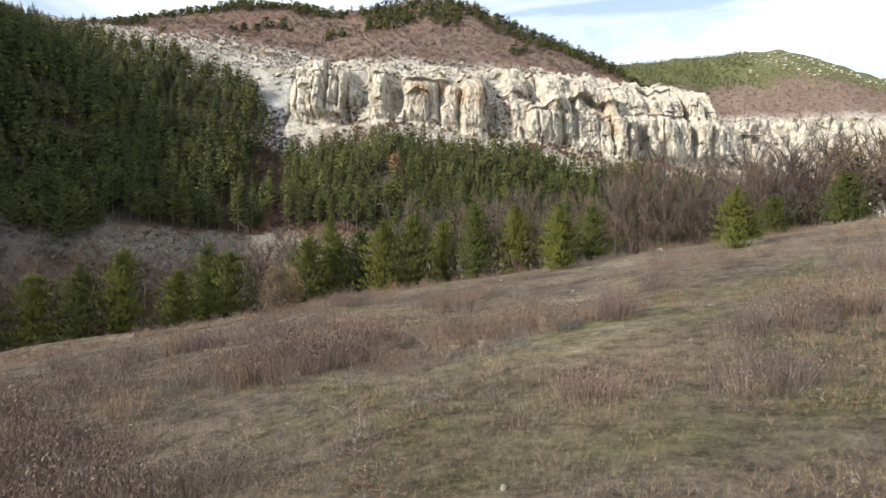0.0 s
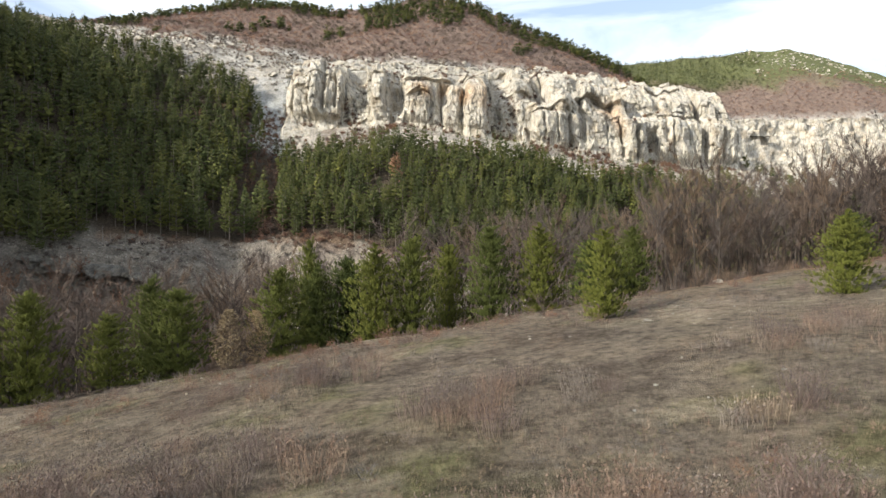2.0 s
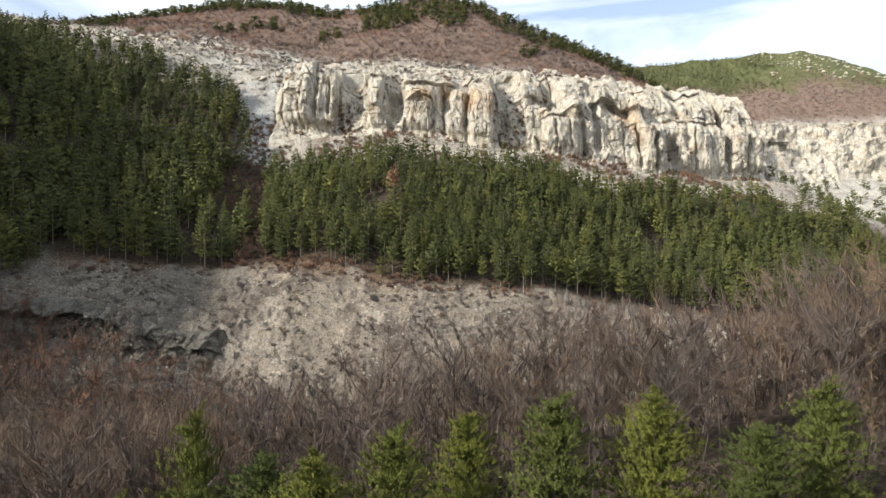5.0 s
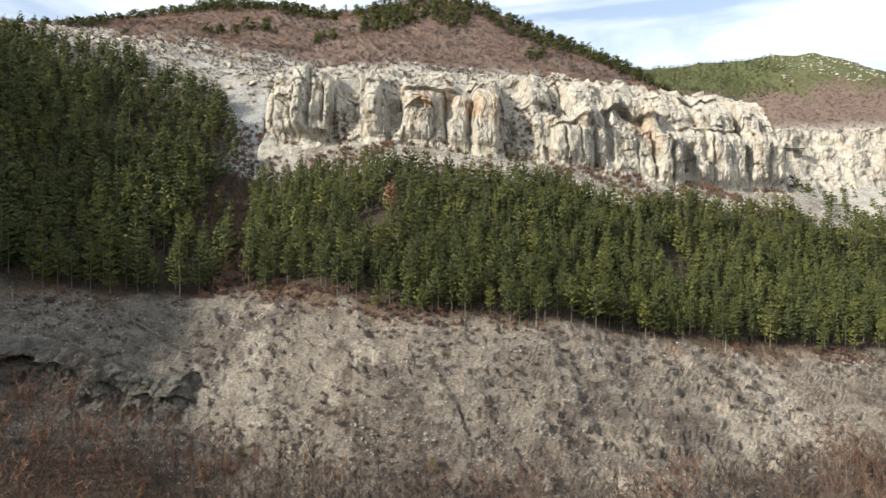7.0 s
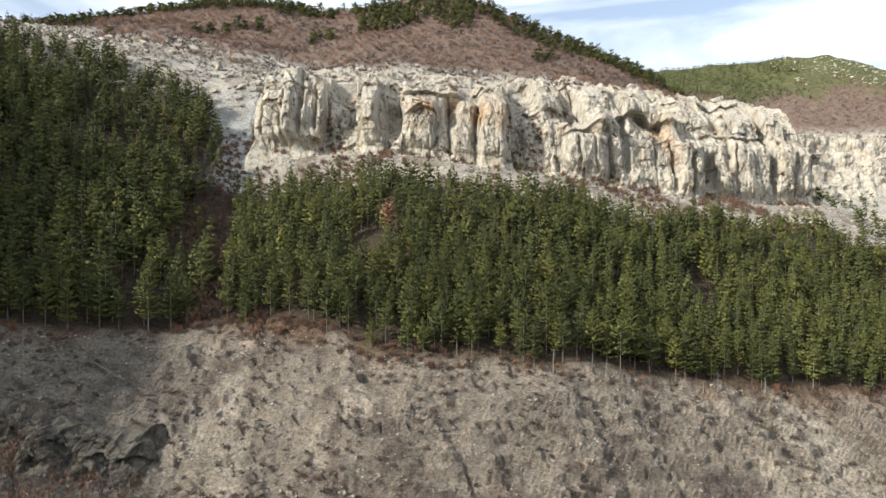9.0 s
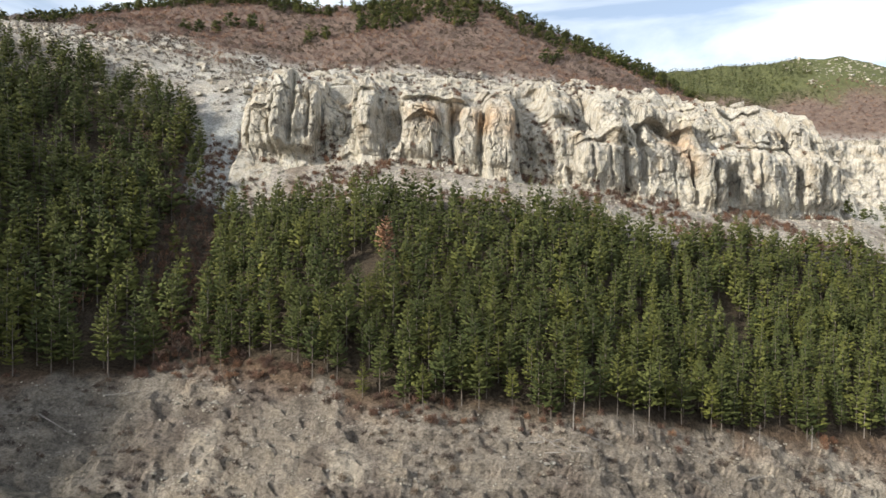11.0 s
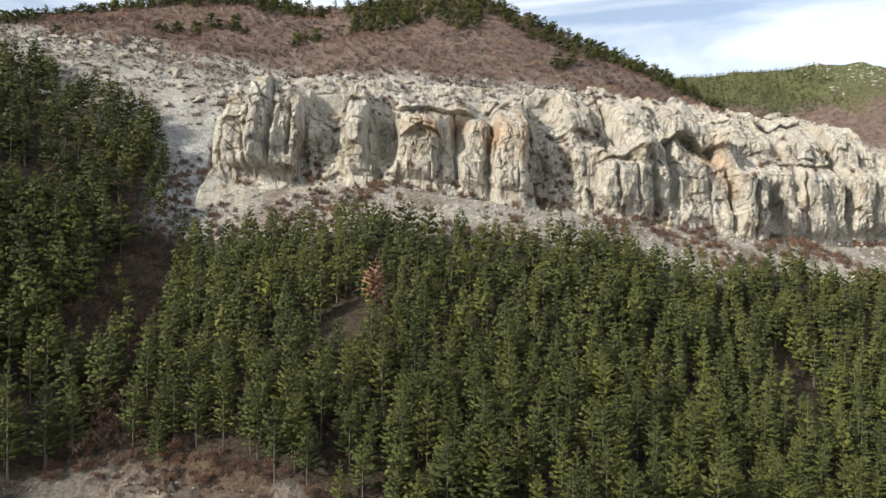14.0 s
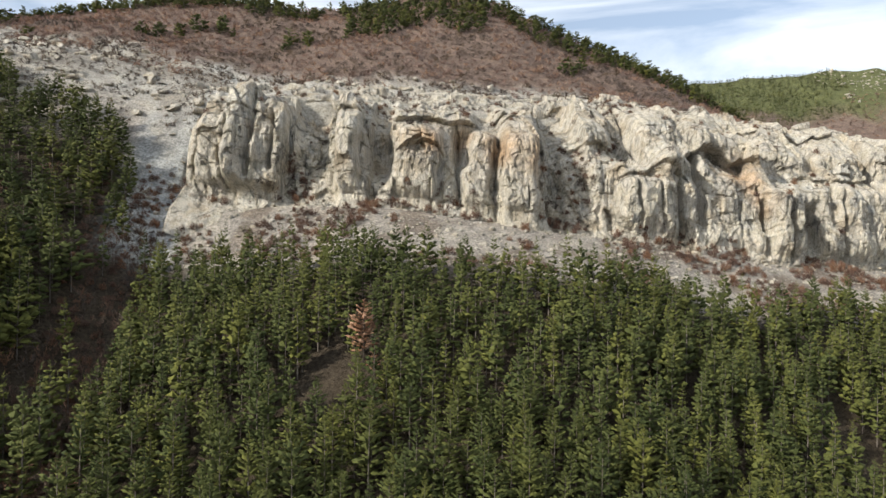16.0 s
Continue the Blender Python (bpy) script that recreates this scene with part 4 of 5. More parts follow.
stuff("hill_scrub", SHRUBS_FAR, spots_at(hx[~half], hy[~half], RNG, 4, 1.8, 3.4, 0.1, (0.6, 0.95)), (TWIG,), "grey-brown leafless scrub on the upper hill", "scrub")


def on_plateau(x, y):
    e = fractal(x, y, 12, 54, 3)
    return (y > np.where(x < -68, line("cliff_base", x)[0], line("cliff_top", x)[0] + 2)) & (y < line("plateau", x)[0]) & (e > np.where(x < -68, -0.2, 0.12)) & (x < 185)


px, py = scattered(-320, 185, 340, 450, 2.7, RNG, on_plateau)
stuff("scrub", SHRUBS_FAR, spots_at(px, py, RNG, 4, 0.6, 1.7, 0.05), (TWIG,), "sparse grey scrub on pale rocky slope above the cliff", "scrub")


# -- pines on the hill crest and the distant hill --
def on_crest(x, y):
    e = fractal(x, y, 30, 56, 3)
    h = line("hill", x)[0]
    ok = (y > h - 26 - 20 * e) & (y < h + 6) & (e > -0.7)
    ok |= (np.abs(x + 5) < 40 + 14 * e) & (y > h - 62 - 22 * e) & (y < h)
    ok |= (np.abs(x - 105) < 42) & (y > h - 34 - 8 * e) & (y < h + 4)
    ok |= (e > 0.55) & (y > h - 90)
    return ok & (x < 175) & (x > -330)


qx, qy = scattered(-330, 176, 420, 520, 5.4, RNG, on_crest)
stuff("crest_pines", PINES_FAR, spots_at(qx, qy, RNG, 4, 0.7, 1.15, 0.2, (0.6, 0.85)), (NEEDLE, PINEBARK), "dark green pines along the crest of the hill", "forest")


def on_far_hill(x, y):
    e = fractal(x, y, 45, 57, 3)
    return (y > 640 + 30 * e) & (e < 0.75) & (x < 352 + 45 * e) & (x > 150)


fx, fy = scattered(150, 620, 600, 738, 4.3, RNG, on_far_hill)
stuff("distant_pines", PINES_DISTANT, spots_at(fx, fy, RNG, 4, 0.36, 0.62, 0.2, (0.6, 0.85)), (NEEDLE, PINEBARK), "green pine wood on the distant hill", "forest")


def far_heath(x, y):
    e = fractal(x, y, 22, 59, 3)
    return (y > line("hill", x)[0] - 4) & (y < 672 + 20 * e) & (x > 190) & ((y < 640 + 30 * fractal(x, y, 45, 57, 3)) | (x > 350))


kx, ky = scattered(190, 600, 540, 690, 5.2, RNG, far_heath)
stuff("hill_scrub", SHRUBS_FAR, spots_at(kx, ky, RNG, 4, 1.6, 3.2, 0.1, (0.6, 0.9)), (HILLTWIG,), "reddish-brown leafless scrub on the distant hill", "scrub")


def on_saddle(x, y):
    e = fractal(x, y, 18, 58, 3)
    return (x > 176) & (y > line("wood_top", x)[0] + 6) & (y < line("plateau", x)[0] - 10) & (e > -0.1)


ax, ay = scattered(176, 420, 320, 545, 9.0, RNG, on_saddle)
stuff("saddle_pines", PINES_FAR, spots_at(ax, ay, RNG, 4, 0.5, 0.8, 0.2), (NEEDLE, PINEBARK), "scattered pines in the side valley beyond the cliff", "forest")


# -- rocks --
def rock_kind(seed, flat=0.7, cuts=2):
    rng = np.random.default_rng(seed)
    bm = bmesh.new()
    bmesh.ops.create_icosphere(bm, subdivisions=cuts, radius=1.0)
    planes = [(Vector(rng.normal(0, 1, 3)).normalized(), rng.uniform(0.32, 0.72)) for _ in range(13)]
    for v in bm.verts:
        for n, d in planes:
            k = v.co.dot(n) - d
            if k > 0:
                v.co -= n * k * 0.92
        v.co.z *= flat
    bm.verts.ensure_lookup_table()
    vs = np.array([v.co[:] for v in bm.verts])
    fs = np.array([[w.index for w in f.verts] for f in bm.faces])
    bm.free()
    return ((vs, fs),)


ROCKS = [rock_kind(600 + i, 0.55 + 0.1 * (i % 4)) for i in range(6)]
RUBBLE = [rock_kind(660 + i, 0.55 + 0.1 * (i % 4), 1) for i in range(6)]


def rock_spots(x0, x1, y0, y1, gap, lo, hi, inside, power=2.2):
    x, y = scattered(x0, x1, y0, y1, gap, RNG, inside)
    z = land(x, y)
    out = []
    for a, b, c in zip(x, y, z):
        s = lo + (hi - lo) * RNG.random() ** power
        out.append((float(a), float(b), float(c) + 0.05 * s, s, RNG.uniform(0, 6.28), int(RNG.integers(6)), s * RNG.uniform(0.7, 1.2)))
    return out


stuff("scree", RUBBLE, rock_spots(-125, 150, 186, 262, 0.95, 0.08, 0.5, lambda x, y: (y > line("foot", x)[0] - 3) & (y < line("base", x)[0] + 1) & (fractal(x, y, 6, 69, 4, 0.7) > 0.0), 2.2), (ROCK,),
      "small pale stones strewn over the eroded slope", "rocks")
stuff("scree", RUBBLE, rock_spots(-125, 150, 186, 250, 1.3, 0.12, 0.75, lambda x, y: (y > line("foot", x)[0] - 3) & (y < line("base", x)[0]) & (fractal(x, y, 9, 63, 4, 0.7) > 0.15), 4.0), (DULLROCK,),
      "loose pale rocks on the eroded slope", "rocks")
stuff("scree", RUBBLE, rock_spots(-85, 190, 285, 375, 1.8, 0.15, 1.6, lambda x, y: (y > line("wood_top", x)[0]) & (y < line("cliff_base", x)[0] + 4) & (x > gully_x(y) - 4), 3.0), (ROCK,),
      "loose pale blocks on scree below the cliff", "rocks")
stuff("outcrops", ROCKS, rock_spots(-320, 190, 335, 450, 4.0, 0.4, 3.4, lambda x, y: (y > np.where((x < -68) | (x > 180), line("cliff_base", x)[0] - 2, 0.3 * line("cliff_top", x)[0] + 0.7 * line("plateau", x)[0])) & (y < line("plateau", x)[0] + 4) & (fractal(x, y, 14, 64, 3) > -0.35), 2.4), (ROCK,),
      "pale rock outcrops on the slope above the cliff", "rocks")


def build_far_cliff():
    xs = np.arange(192, 570, 1.6)
    n = 44
    X = np.repeat(xs[None], n, 0)
    S = np.repeat(np.linspace(-0.1, 1.15, n)[:, None], len(xs), 1)
    y0, z0 = line("plateau", X)
    y1, z1 = line("hill", X)
    T = np.clip(S, -0.1, 1)
    terrace = np.floor(T * 3 + 0.5 * fractal(X, 0 * X, 40, 141, 3)) / 3
    Y = y0 + (y1 - y0) * (0.35 * T + 0.65 * terrace) + np.maximum(S - 1, 0) * 60
    Z = z0 + (z1 - z0) * T + np.maximum(S - 1, 0) * 8
    D = 4.0 * fractal(X, Z, 22, 142, 5, 0.6) + 2.5 * np.abs(fractal(X, Z * 0.5, 8, 143, 3)) + 3
    end = step(X, 192, 204) * (1 - step(S, 1.0, 1.14))
    me = mesh_from("far_cliff", np.stack([X, Y - D * end - 14 * step(-S, -0.02, 0.1), Z + 1.0 - 30 * step(-S, -0.02, 0.1) - 5 * step(S, 1.05, 1.15) - 8 * (1 - step(X, 192, 202))], -1).reshape(-1, 3), grid_faces(n, len(xs)), ROCK)
    tagged(new("far_cliff", me), "pale stepped rock band below the distant hill", "cliff", kind="structure")


build_far_cliff()
stuff("far_outcrops", ROCKS, rock_spots(345, 620, 668, 735, 4.6, 0.5, 3.0, lambda x, y: (x > 352) & (fractal(x, y, 20, 66, 2) > -0.15), 2.0), (ROCK,),
      "pale rocks on the distant hilltop", "rocks")
knob = tagged(new("boulder", mesh_from("boulder", *rock_kind(641, 1.0)[0], ROCK)), "pale rounded rock knob perched on the cliff edge", "boulder")
knob.matrix_world = Matrix.LocRotScale((147.5, 396, 93.5), Euler((0.2, 0.1, 0.6)), (4.6, 4.2, 4.2))
def rock_shelter(x, y, z):
    """A natural rock shelter in the far band: a flat roof slab on pale pillars."""
    root = tagged(new("rock_shelter"), "dark rock shelter with flat roof slab on pale pillars", "rock shelter")
    root.location = (x, y, z)
    slab, pillar = mesh_from("roof_slab", *rock_kind(650, 1.0)[0], DIMROCK), mesh_from("pillar", *rock_kind(651, 1.0)[0], ROCK)
    part("roof_slab", slab, root, "dark weathered roof slab").matrix_local = Matrix.LocRotScale((0, 0, 4.6), None, (16, 7, 1.5))
    for dx in (-2.0, 9.0):
        part("pillar", pillar, root, "pale rock pillar").matrix_local = Matrix.LocRotScale((dx, -2.0, 1.6), None, (2.8, 2.4, 4.6))


rock_shelter(288.0, 548.0, 82.0)
boulder = mesh_from("boulder", *rock_kind(640, 0.6)[0], ROCK)
for x, y, s in ((23.2, 60.8, 0.6), (12.1, 45.3, 0.3)):
    ob = tagged(new("boulder", boulder), "pale weathered boulder lying in dry grass", "boulder", "boulders in the field")
    ob.matrix_world = Matrix.LocRotScale((x, y, float(land(x, y)) + 0.2 * s), Euler((0, 0, x)), (s * 1.3, s, s))


# -- rock ledge above the valley wood, its shade put into a darker rock colour --
def build_ledge():
    xs = np.arange(-128, -50, 0.45)
    n = 60
    X = np.repeat(xs[None], n, 0)
    S = np.repeat(np.linspace(-0.1, 1.1, n)[:, None], len(xs), 1)
    y0, z0 = line("foot", X)
    y1, z1 = line("ledge", X)
    y0, z0 = y0 + 0.45 * (y1 - y0), z0 + 0.30 * (z1 - z0)
    Y, Z = y0 + (y1 - y0) * np.clip(S, -0.1, 1) ** 2 + np.maximum(S - 1, 0) * 55, z0 + (z1 - z0) * np.clip(S, -0.1, 1.0) + np.maximum(S - 1, 0) * 18
    wob = 0.8 * fractal(X, Z, 4, 130, 2)
    rim = 0.64 + 0.16 * fractal(X, 0 * X, 9, 132, 3)
    D = 1.2 * fractal(X, Z, 8, 131, 5, 0.6) + (3.6 + 1.8 * cells(X + wob, Z * 0.3, 5.0, 3)) * step(S, rim, rim + 0.05)
    D += 1.3 * cells(X + wob, Z + wob, 2.6, 4) + 0.6 * cells(X - wob, Z + wob, 1.3, 5)
    D -= 6.0 * np.exp(-((S - rim + 0.10) / 0.09) ** 2) * step(fractal(X, 0 * X, 13, 133, 2), -0.3, 0.1)
    fade = step(X, -128, -120) * (1 - step(X, -60, -50)) * (1 - step(S, 1.0, 1.08))
    me = mesh_from("rock_ledge", np.stack([X, Y - D * fade - 0.6 + 6 * (1 - step(X, -128, -121)) + 5 * step(X, -57, -50), Z + 0.3 - 4 * (1 - step(X, -128, -121)) - 4 * step(X, -57, -50) - 6 * step(S, 1.02, 1.1)], -1).reshape(-1, 3), grid_faces(n, len(xs)), DIMROCK)
    tagged(new("rock_ledge", me), "jointed grey rock ledge with overhanging rim, its shade painted into the rock", "rock ledge", kind="structure")


build_ledge()


# -- dead wood --
def log_mesh(seed, ln, r):
    rng = np.random.default_rng(seed)
    t = np.linspace(0, 1, 6)
    p = np.stack([t * ln, rng.normal(0, 0.03, 6).cumsum() * ln * 0.2, rng.normal(0, 0.02, 6)], 1)
    pieces = [tube(p, r * (1.0 - 0.7 * t), 6)]
    for k in range(4):
        a = p[rng.integers(2, 5)]
        pieces.append(tube([a, a + rng.normal(0, 0.5, 3), a + rng.normal(0, 0.9, 3)], [r * 0.35, r * 0.2, r * 0.05], 3))
    return mesh_from("fallen_log", *joined(pieces), DEADWOOD)


LOGS = [log_mesh(700 + i, 7.0 + i, 0.16) for i in range(3)]
for i, (x, y, turn) in enumerate([(19, 216.5, 5), (22, 215.5, -8), (24, 217, 18), (27, 216, -3), (21, 218, -35), (30, 217.5, 10), (64, 221, 30), (88, 229, -30),
                                  (-100, 213, 12), (-92, 211, -14), (-84, 214, 22), (-75, 219, -5), (-110, 214, 30), (-66, 226, 14), (-97, 216, -40)]):
    ob = tagged(new("fallen_log", LOGS[i % 3]), "bleached fallen tree trunk lying below the pines", "log", "fallen logs")
    x2, y2 = x + 6 * math.cos(radians(turn)), y + 6 * math.sin(radians(turn))
    tilt = math.atan2(float(land(x2, y2)) - float(land(x, y)), 6)
    ob.matrix_world = Matrix.Translation((x, y, float(land(x, y)) + 0.25)) @ Euler((0, -tilt, radians(turn))).to_matrix().to_4x4()


def snag_mesh():
    rng = np.random.default_rng(720)
    z = np.linspace(-0.4, 7.5, 6)
    pieces = [tube(np.stack([0.05 * z * rng.normal(0, 0.3, 6), 0 * z, z], 1), 0.13 * (1.05 - z.clip(0) / 7.5), 6)]
    for k in range(14):
        h, a = rng.uniform(2.0, 7.0), rng.uniform(0, 6.28)
        q = np.array([0, 0, h])
        pieces.append(tube([q, q + np.array([math.cos(a), math.sin(a), -0.1]) * rng.uniform(0.4, 1.0)], [0.025, 0.008], 3))
    return mesh_from("dead_tree", *joined(pieces), DEADWOOD)


SNAG = snag_mesh()
for i, (x, y) in enumerate([(-101, 216), (-97, 217.5), (-89, 217), (-104, 217), (28, 218.5), (41, 222), (67, 229), (71, 230), (85, 234), (-92, 262), (-88, 266), (-95, 270), (-84, 258), (-70, 246)]):
    ob = tagged(new("dead_tree", SNAG), "bleached dead pine trunk standing at forest edge", "dead tree", "dead trees")
    ob.matrix_world = Matrix.LocRotScale((x, y, float(land(x, y))), Euler((0, 0, i * 2.1)), (1, 1, 0.45 + 0.09 * (i % 5)))
things("dead_pine", [PINES[2], PINES[4]], [(-11.5, 261.0, float(land(-11.5, 261)) - 0.2, 1.05, 0.3, 0, 1.02), (-9.5, 259.5, float(land(-9.5, 259.5)) - 0.2, 0.6, 1.3, 1, 0.45)],
       (DEADNEEDLE, BARK), ("crown", "trunk"), "dead pine with rusty pink needles among green pines", "tree", "dead pines")


# -- the field: oak sapling, weeds, grass, stones --
def oak_kind(seed):
    tw, wood = bare_kind(seed, 4.2, 60)
    rng = np.random.default_rng(seed)
    n = 1300
    a, r, z = rng.uniform(0, 6.28, n), rng.uniform(0, 1, n) ** 0.5 * 0.95, rng.uniform(0.2, 4.3, n)
    r = r * np.sin(np.pi * (0.12 + 0.86 * z / 4.4)) ** 0.7 * (1 + 0.25 * np.sin(3 * a + 2 * z))
    c = np.stack([np.cos(a) * r, np.sin(a) * r, z], 1)
    lv = tufts(c, rng.normal(0, 1, (n, 3)) + np.array([0, 0, 0.6]), 0.14, 0.5, rng, 3, 0.8)
    return (lv, tw, wood)


things("oak_sapling", [oak_kind(740), oak_kind(741)], [(-12.8, 53.2, float(land(-12.8, 53.2)) - 0.05, 1.05, 0.0, 0, 0.92), (-11.2, 54.0, float(land(-11.2, 54)) - 0.05, 0.95, 1.2, 1, 0.85)],
       (OAKLEAF, TWIG, BARK), ("foliage", "crown", "trunk"), "oak sapling holding dry straw-brown leaves", "tree", "oak saplings")
things("bare_bush", [bare_kind(750, 3.0, 90), bare_kind(751, 2.6, 90)], [(8.5, 56.5, float(land(8.5, 56.5)) - 0.4, 0.9, 0, 0, 0.8), (11.8, 58.0, float(land(11.8, 58)) - 0.4, 0.8, 2, 1, 0.8), (20.5, 58.5, float(land(20.5, 58.5)) - 0.4, 0.8, 1, 0, 0.7)],
       (TWIG, BARK), ("crown", "trunk"), "leafless purplish bush among young pines", "bush", "bare bushes")


def weed_kind(seed, n, h, r):
    """A clump of thin upright dry stems with small seed heads."""
    rng = np.random.default_rng(seed)
    a, d = rng.uniform(0, 6.28, n), rng.uniform(0, 1, n) ** 0.6 * r
    base = np.stack([np.cos(a) * d, np.sin(a) * d, np.zeros(n)], 1)
    way = np.stack([np.cos(a) * 0.25, np.sin(a) * 0.25, np.ones(n)], 1)
    v, f = tufts(base, way, h * 1.2, 0.016, rng, 1, 0.22)
    tips = v[2::3]
    v2, f2 = tufts(tips, np.repeat([[0, 0, 1.0]], n, 0), 0.07, 0.5, rng, 2, 0.7)
    mids = v[2::3] * 0.6 + base * 0.4
    v3, f3 = tufts(mids, way + rng.normal(0, 0.5, (n, 3)), h * 0.35, 0.03, rng, 2, 0.5)
    return (joined([(v, f), (v2, f2), (v3, f3)]),)


WEEDS = [weed_kind(800 + i, 115, 0.95, 0.8) for i in range(4)]
PALES = [weed_kind(820 + i, 110, 0.7, 0.6) for i in range(3)]
weed_x, weed_y = [], []
for bx, by, wx_, wy_, n in ((-5.0, 21.5, 4.2, 2.2, 56), (-2.4, 23.5, 1.8, 1.2, 14), (4.2, 23.5, 4.0, 1.3, 26), (11.5, 18.0, 2.0, 1.2, 14), (-9.5, 13.5, 3.4, 2.8, 46), (-13.5, 19.0, 3.2, 2.4, 28), (-6.5, 11.0, 2.2, 1.6, 14),
                            (-9.0, 29.0, 6, 3.0, 26), (10.2, 29.2, 1.2, 0.8, 5), (4, 14, 0.7, 0.4, 3), (7.2, 13.2, 0.6, 0.5, 3), (-14, 24, 3, 3, 10), (16, 36, 4, 3, 10), (3, 34, 4, 3, 12), (-6, 42, 6, 3, 14), (20, 26, 3, 3, 8)):
    weed_x += list(RNG.normal(bx, wx_ * 0.55, n * 3 // 2))
    weed_y += list(RNG.normal(by, wy_ * 0.6, n * 3 // 2))
weed_x, weed_y = np.array(weed_x), np.array(weed_y)
split = np.arange(len(weed_x)) % 3 == 0
reds, pales = spots_at(weed_x[~split], weed_y[~split], RNG, 4, 0.55, 1.15, 0.03), spots_at(weed_x[split], weed_y[split], RNG, 3, 0.6, 1.0, 0.03)
reds.sort(key=lambda p: p[1])
pales.sort(key=lambda p: p[1])
things("weed_clump", WEEDS, reds[:200], (WEED,), ("stem_clump",), "clump of reddish-brown dry weed stems with seed heads", "weeds", "dry weeds in the field")
things("weed_clump", PALES, pales[:95], (PALESTEM,), ("stem_clump",), "clump of pale straw-coloured dry weed stems", "weeds", "dry weeds in the field")
stuff("dry_weeds", WEEDS, reds[200:], (WEED,), "reddish-brown dry weeds farther up the field", "weeds")
stuff("dry_weeds", PALES, pales[95:], (PALESTEM,), "pale straw-coloured dry weeds farther up the field", "weeds")


def grass_field(name, n, h, width, mat, seed, label, y0, y1, cover):
    rng = np.random.default_rng(seed)
    y = y0 + (y1 - y0) * rng.random(n) ** 1.05
    x = rng.uniform(-0.86, 0.86, n) * (y + 5) + 0.03 * y
    e = fractal(x, y, 5, 67 + seed % 7, 3)
    keep = (e > cover) & (y < line("rim", x)[0] + 2)
    x, y, e = x[keep], y[keep], e[keep]
    c = np.stack([x, y, land(x, y)], 1)
    v, f = tufts(c, np.repeat([[0.05, 0.0, 1.0]], len(x), 0), h * (0.7 + 0.5 * np.clip(e + 0.5, 0, 1.2)), width, rng, 4, 0.6)
    me = mesh_from(name, v, f, mat)
    at = me.attributes.new("tint", "FLOAT", "POINT")
    at.data.foreach_set("value", (0.5 + 0.4 * np.repeat(rough2(x, y, 3.0, 77), 12)).astype(np.float32))
    tagged(new(name, me), label, "grass", kind="stuff")


grass_field("dry_grass", 76000, 0.20, 0.026, STRAW, 901, "pale brown dry grass covering the sloping field", 3, 64, -0.35)
grass_field("dry_grass", 30000, 0.30, 0.03, WEED, 902, "reddish-brown dead grass and weeds in the field", 3, 64, 0.08)
grass_field("green_grass", 16000, 0.10, 0.06, TURF, 903, "short dull green turf between the dry grass", 3, 60, 0.05)
grass_field("pale_weeds", 7000, 0.26, 0.022, PALESTEM, 905, "pale grey-brown dry stems standing over the field", 3, 64, 0.0)
grass_field("dead_weeds", 9000, 0.34, 0.03, RUST, 904, "dark brown dead weeds in low clumps across the field", 3, 60, 0.38)


def low_weeds(x, y):
    return (y < line("rim", x)[0] + 1) & (np.abs(x) < 0.85 * y + 6) & (fractal(x, y, 7, 71, 4, 0.65) > 0.02)


vx, vy = scattered(-44, 60, 4, 66, 1.25, RNG, low_weeds)
tone = fractal(vx, vy, 9, 73, 3)
TUSSOCKS = [shrub_kind(840 + i, 0.5, 34, 0.05, 0.9) for i in range(4)]
for name, pick, mat, label in (("low_weeds", tone > 0.12, RUST, "low dark reddish-brown dead weeds in patches over the field"),
                               ("low_weeds", (tone <= 0.12) & (tone > -0.2), WEED, "low dull brown dead weeds in patches over the field"),
                               ("tussocks", tone <= -0.2, PALESTEM, "pale tussocks of dry grass in the field")):
    stuff(name, TUSSOCKS, spots_at(vx[pick], vy[pick], RNG, 4, 0.5, 1.3, 0.03, (0.7, 1.3)), (mat,), label, "weeds")
nx, ny = scattered(-26, 30, 2.5, 30, 0.62, RNG, lambda x, y: (np.abs(x) < 0.8 * y + 4) & (fractal(x, y, 3.2, 75, 4, 0.65) > 0.0))
tone = fractal(nx, ny, 5, 79, 3)
stuff("tussocks", TUSSOCKS, spots_at(nx[tone > 0], ny[tone > 0], RNG, 4, 0.28, 0.7, 0.02, (0.5, 1.1)), (PALESTEM,), "small pale tussocks of dry grass close together in the field", "weeds")
stuff("low_weeds", TUSSOCKS, spots_at(nx[tone <= 0], ny[tone <= 0], RNG, 4, 0.28, 0.7, 0.02, (0.5, 1.0)), (WEED,), "small dull brown dead weeds close together in the field", "weeds")
stuff("field_stones", RUBBLE, rock_spots(-30, 34, 5, 60, 2.6, 0.04, 0.16, lambda x, y: fractal(x, y, 6, 68, 2) > 0.0, 2.0), (ROCK,), "small pale stones scattered in the grass", "stones")


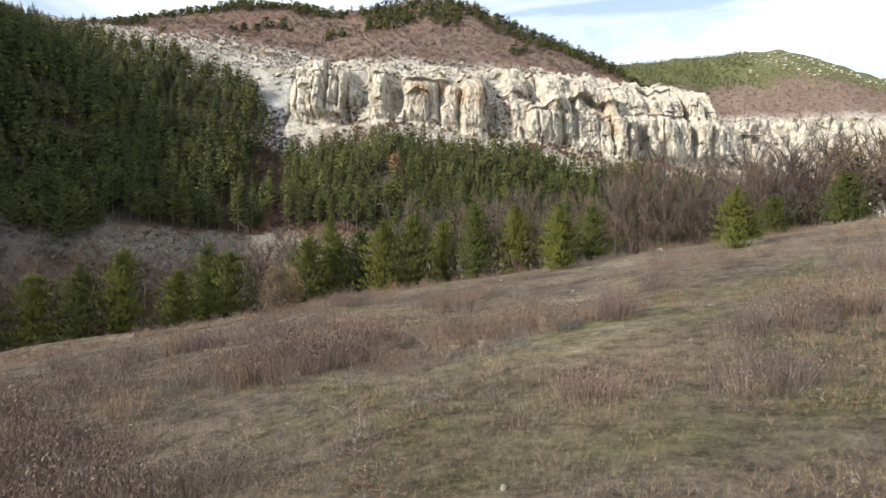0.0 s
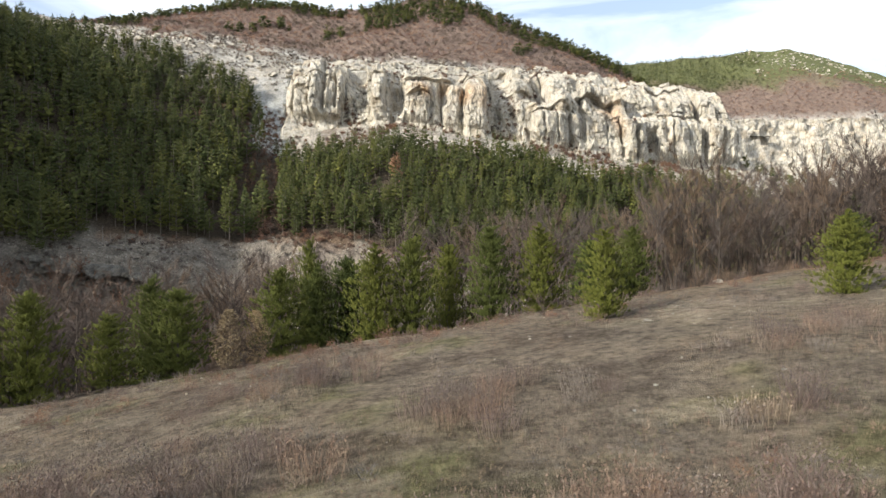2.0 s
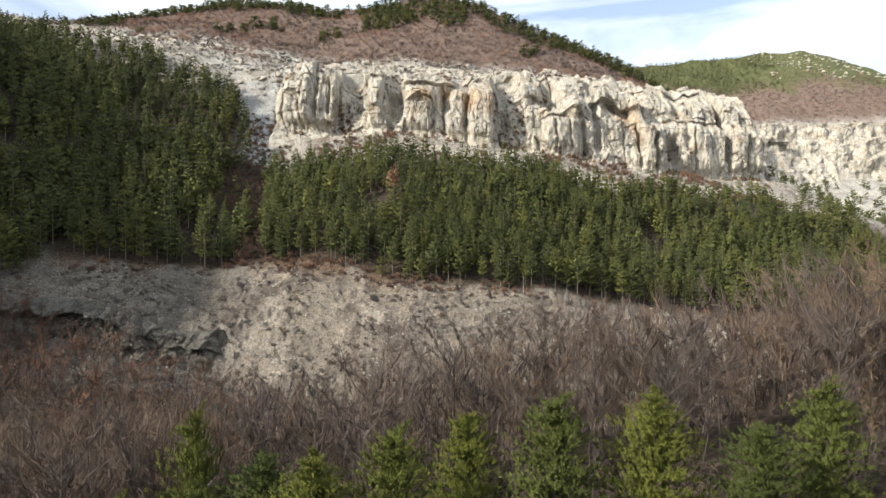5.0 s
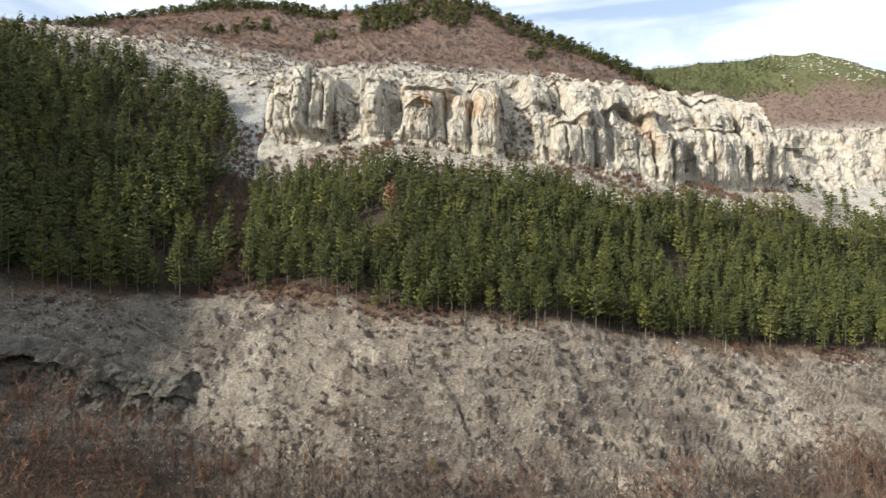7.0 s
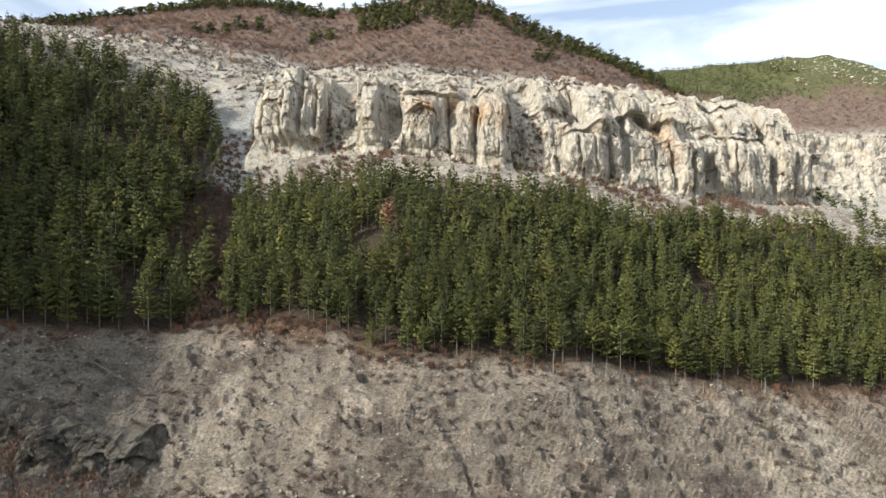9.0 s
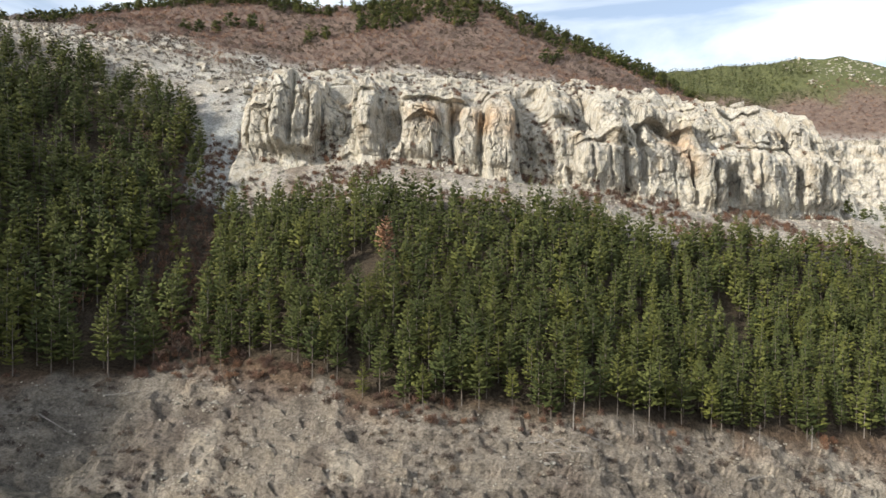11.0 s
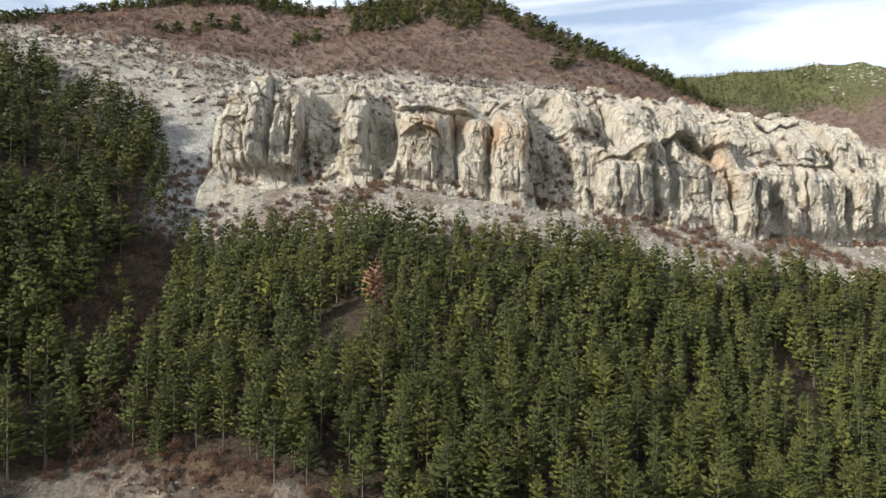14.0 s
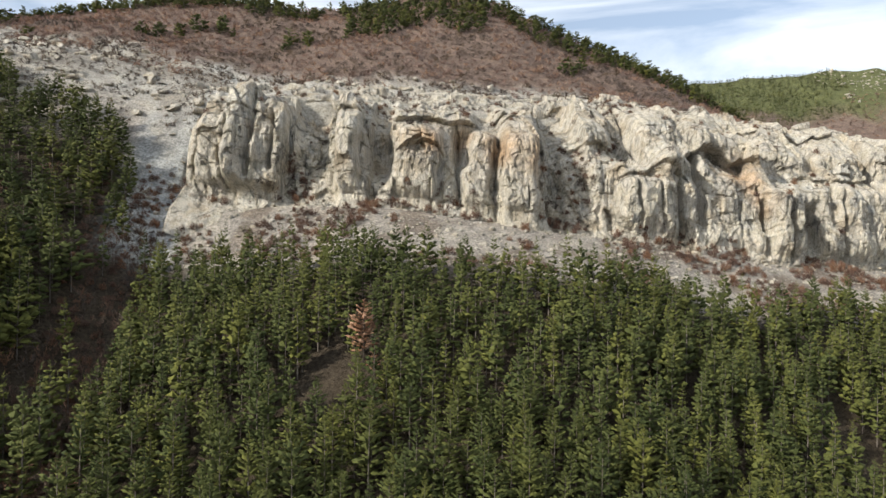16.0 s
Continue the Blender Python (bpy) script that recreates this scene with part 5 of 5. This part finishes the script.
# -- scrub on the cliff, at the wood's edge and rock bands on the scarp --
def cliff_scrub():
    X, Y, Z, S = CLIFF_SURFACE
    rng = np.random.default_rng(950)
    flat = np.gradient(Y, axis=0) / (np.abs(np.gradient(Z, axis=0)) + 0.05)
    e = fractal(X, Z, 9, 151, 3)
    chance = np.clip(flat - 0.5, 0, 2) * 0.006 * (S > 0.15) + 0.005 * (e > 0.45) * (S > 1.0)
    for cx_, cs, wx__, ws_ in ((-36, 0.25, 5, 0.25), (44, 0.30, 5, 0.25), (36, 0.12, 4, 0.12), (92, 0.02, 7, 0.05), (124, 0.15, 2, 0.08), (4, 0.04, 13, 0.07), (-40, 0.02, 6, 0.06), (60, 0.0, 8, 0.06), (46, 0.5, 5, 0.15), (62, 1.0, 6, 0.1), (90, 1.05, 10, 0.06), (-12, 1.0, 9, 0.08), (60, 0.55, 4, 0.08)):
        chance = chance + 0.05 * np.exp(-((X - cx_) / wx__) ** 2 - ((S - cs) / ws_) ** 2)
    pick = (rng.random(X.shape) < chance * 0.8) & (S > -0.05) & (S < 1.6) & (X > -66) & (X < 178)
    out = []
    for a, b, c in zip(X[pick], Y[pick], Z[pick]):
        k = rng.uniform(0.5, 1.9)
        out.append((float(a), float(b) - 0.1, float(c) - 0.2, k, rng.uniform(0, 6.28), int(rng.integers(4)), k * rng.uniform(0.8, 1.2)))
    rng.shuffle(out)
    out = [(a, b, c, k, r, int(i), h) for a, b, c, k, r, i, h in out]
    n = len(out) // 2
    stuff("cliff_scrub", BUSHES, out[:n], (RUST,), "rusty leafless scrub rooted on cliff ledges and in its recesses", "scrub")
    stuff("cliff_scrub", SHRUBS, out[n:], (TWIG,), "grey-brown leafless scrub rooted on cliff ledges", "scrub")


cliff_scrub()


def wood_edge(x, y):
    rim = line("rim", x)[0]
    return (y > rim + 1.0 + 8 * step(-x, -22, -8)) & (y < rim + 9 + 8 * step(-x, -22, -8)) & (fractal(x, y, 6, 152, 2) > -0.3)


ex, ey = scattered(-45, 90, 42, 92, 1.9, RNG, wood_edge)
stuff("undergrowth", [shrub_kind(540 + i, 1.0, 60, 0.03) for i in range(4)], spots_at(ex, ey, RNG, 4, 0.7, 1.5, 0.05, (0.8, 1.3)), (TWIG,), "tangled leafless undergrowth along the edge of the wood", "scrub")


def on_bands(x, y):
    a, b = line("foot", x)[0], line("base", x)[0]
    f = (y - a) / (b - a)
    w = 0.10 * fractal(x, 0 * x, 25, 153, 3)
    band = (np.abs(f - 0.30 - w) < 0.05) | (np.abs(f - 0.55 + w) < 0.04) | (np.abs(f - 0.80 - w) < 0.03)
    return band & (fractal(x, y, 15, 154, 3) > -0.1) & (x > -52)


stuff("rock_bands", RUBBLE, rock_spots(-52, 135, 186, 250, 1.05, 0.15, 0.95, on_bands, 1.8), (DULLROCK,), "broken grey-tan rock bands cropping out of the eroded slope", "rocks")
OAK = [oak_kind(760), oak_kind(761)]
things("rusty_bush", OAK, [(-42.5, 190.5, float(land(-42.5, 190.5)) - 0.2, 1.5, 0.5, 0, 1.25), (-40.0, 192.0, float(land(-40, 192)) - 0.2, 1.1, 1.5, 1, 0.9), (1.0, 190.0, float(land(1, 190)) - 0.2, 1.3, 2.5, 0, 0.9),
                           (-47.0, 189.0, float(land(-47, 189)) - 0.2, 1.2, 3.1, 1, 0.9)], (OAKLEAF, RUST, BARK), ("foliage", "crown", "trunk"), "rust-brown bush with dry leaves at foot of eroded slope", "bush", "rusty bushes")
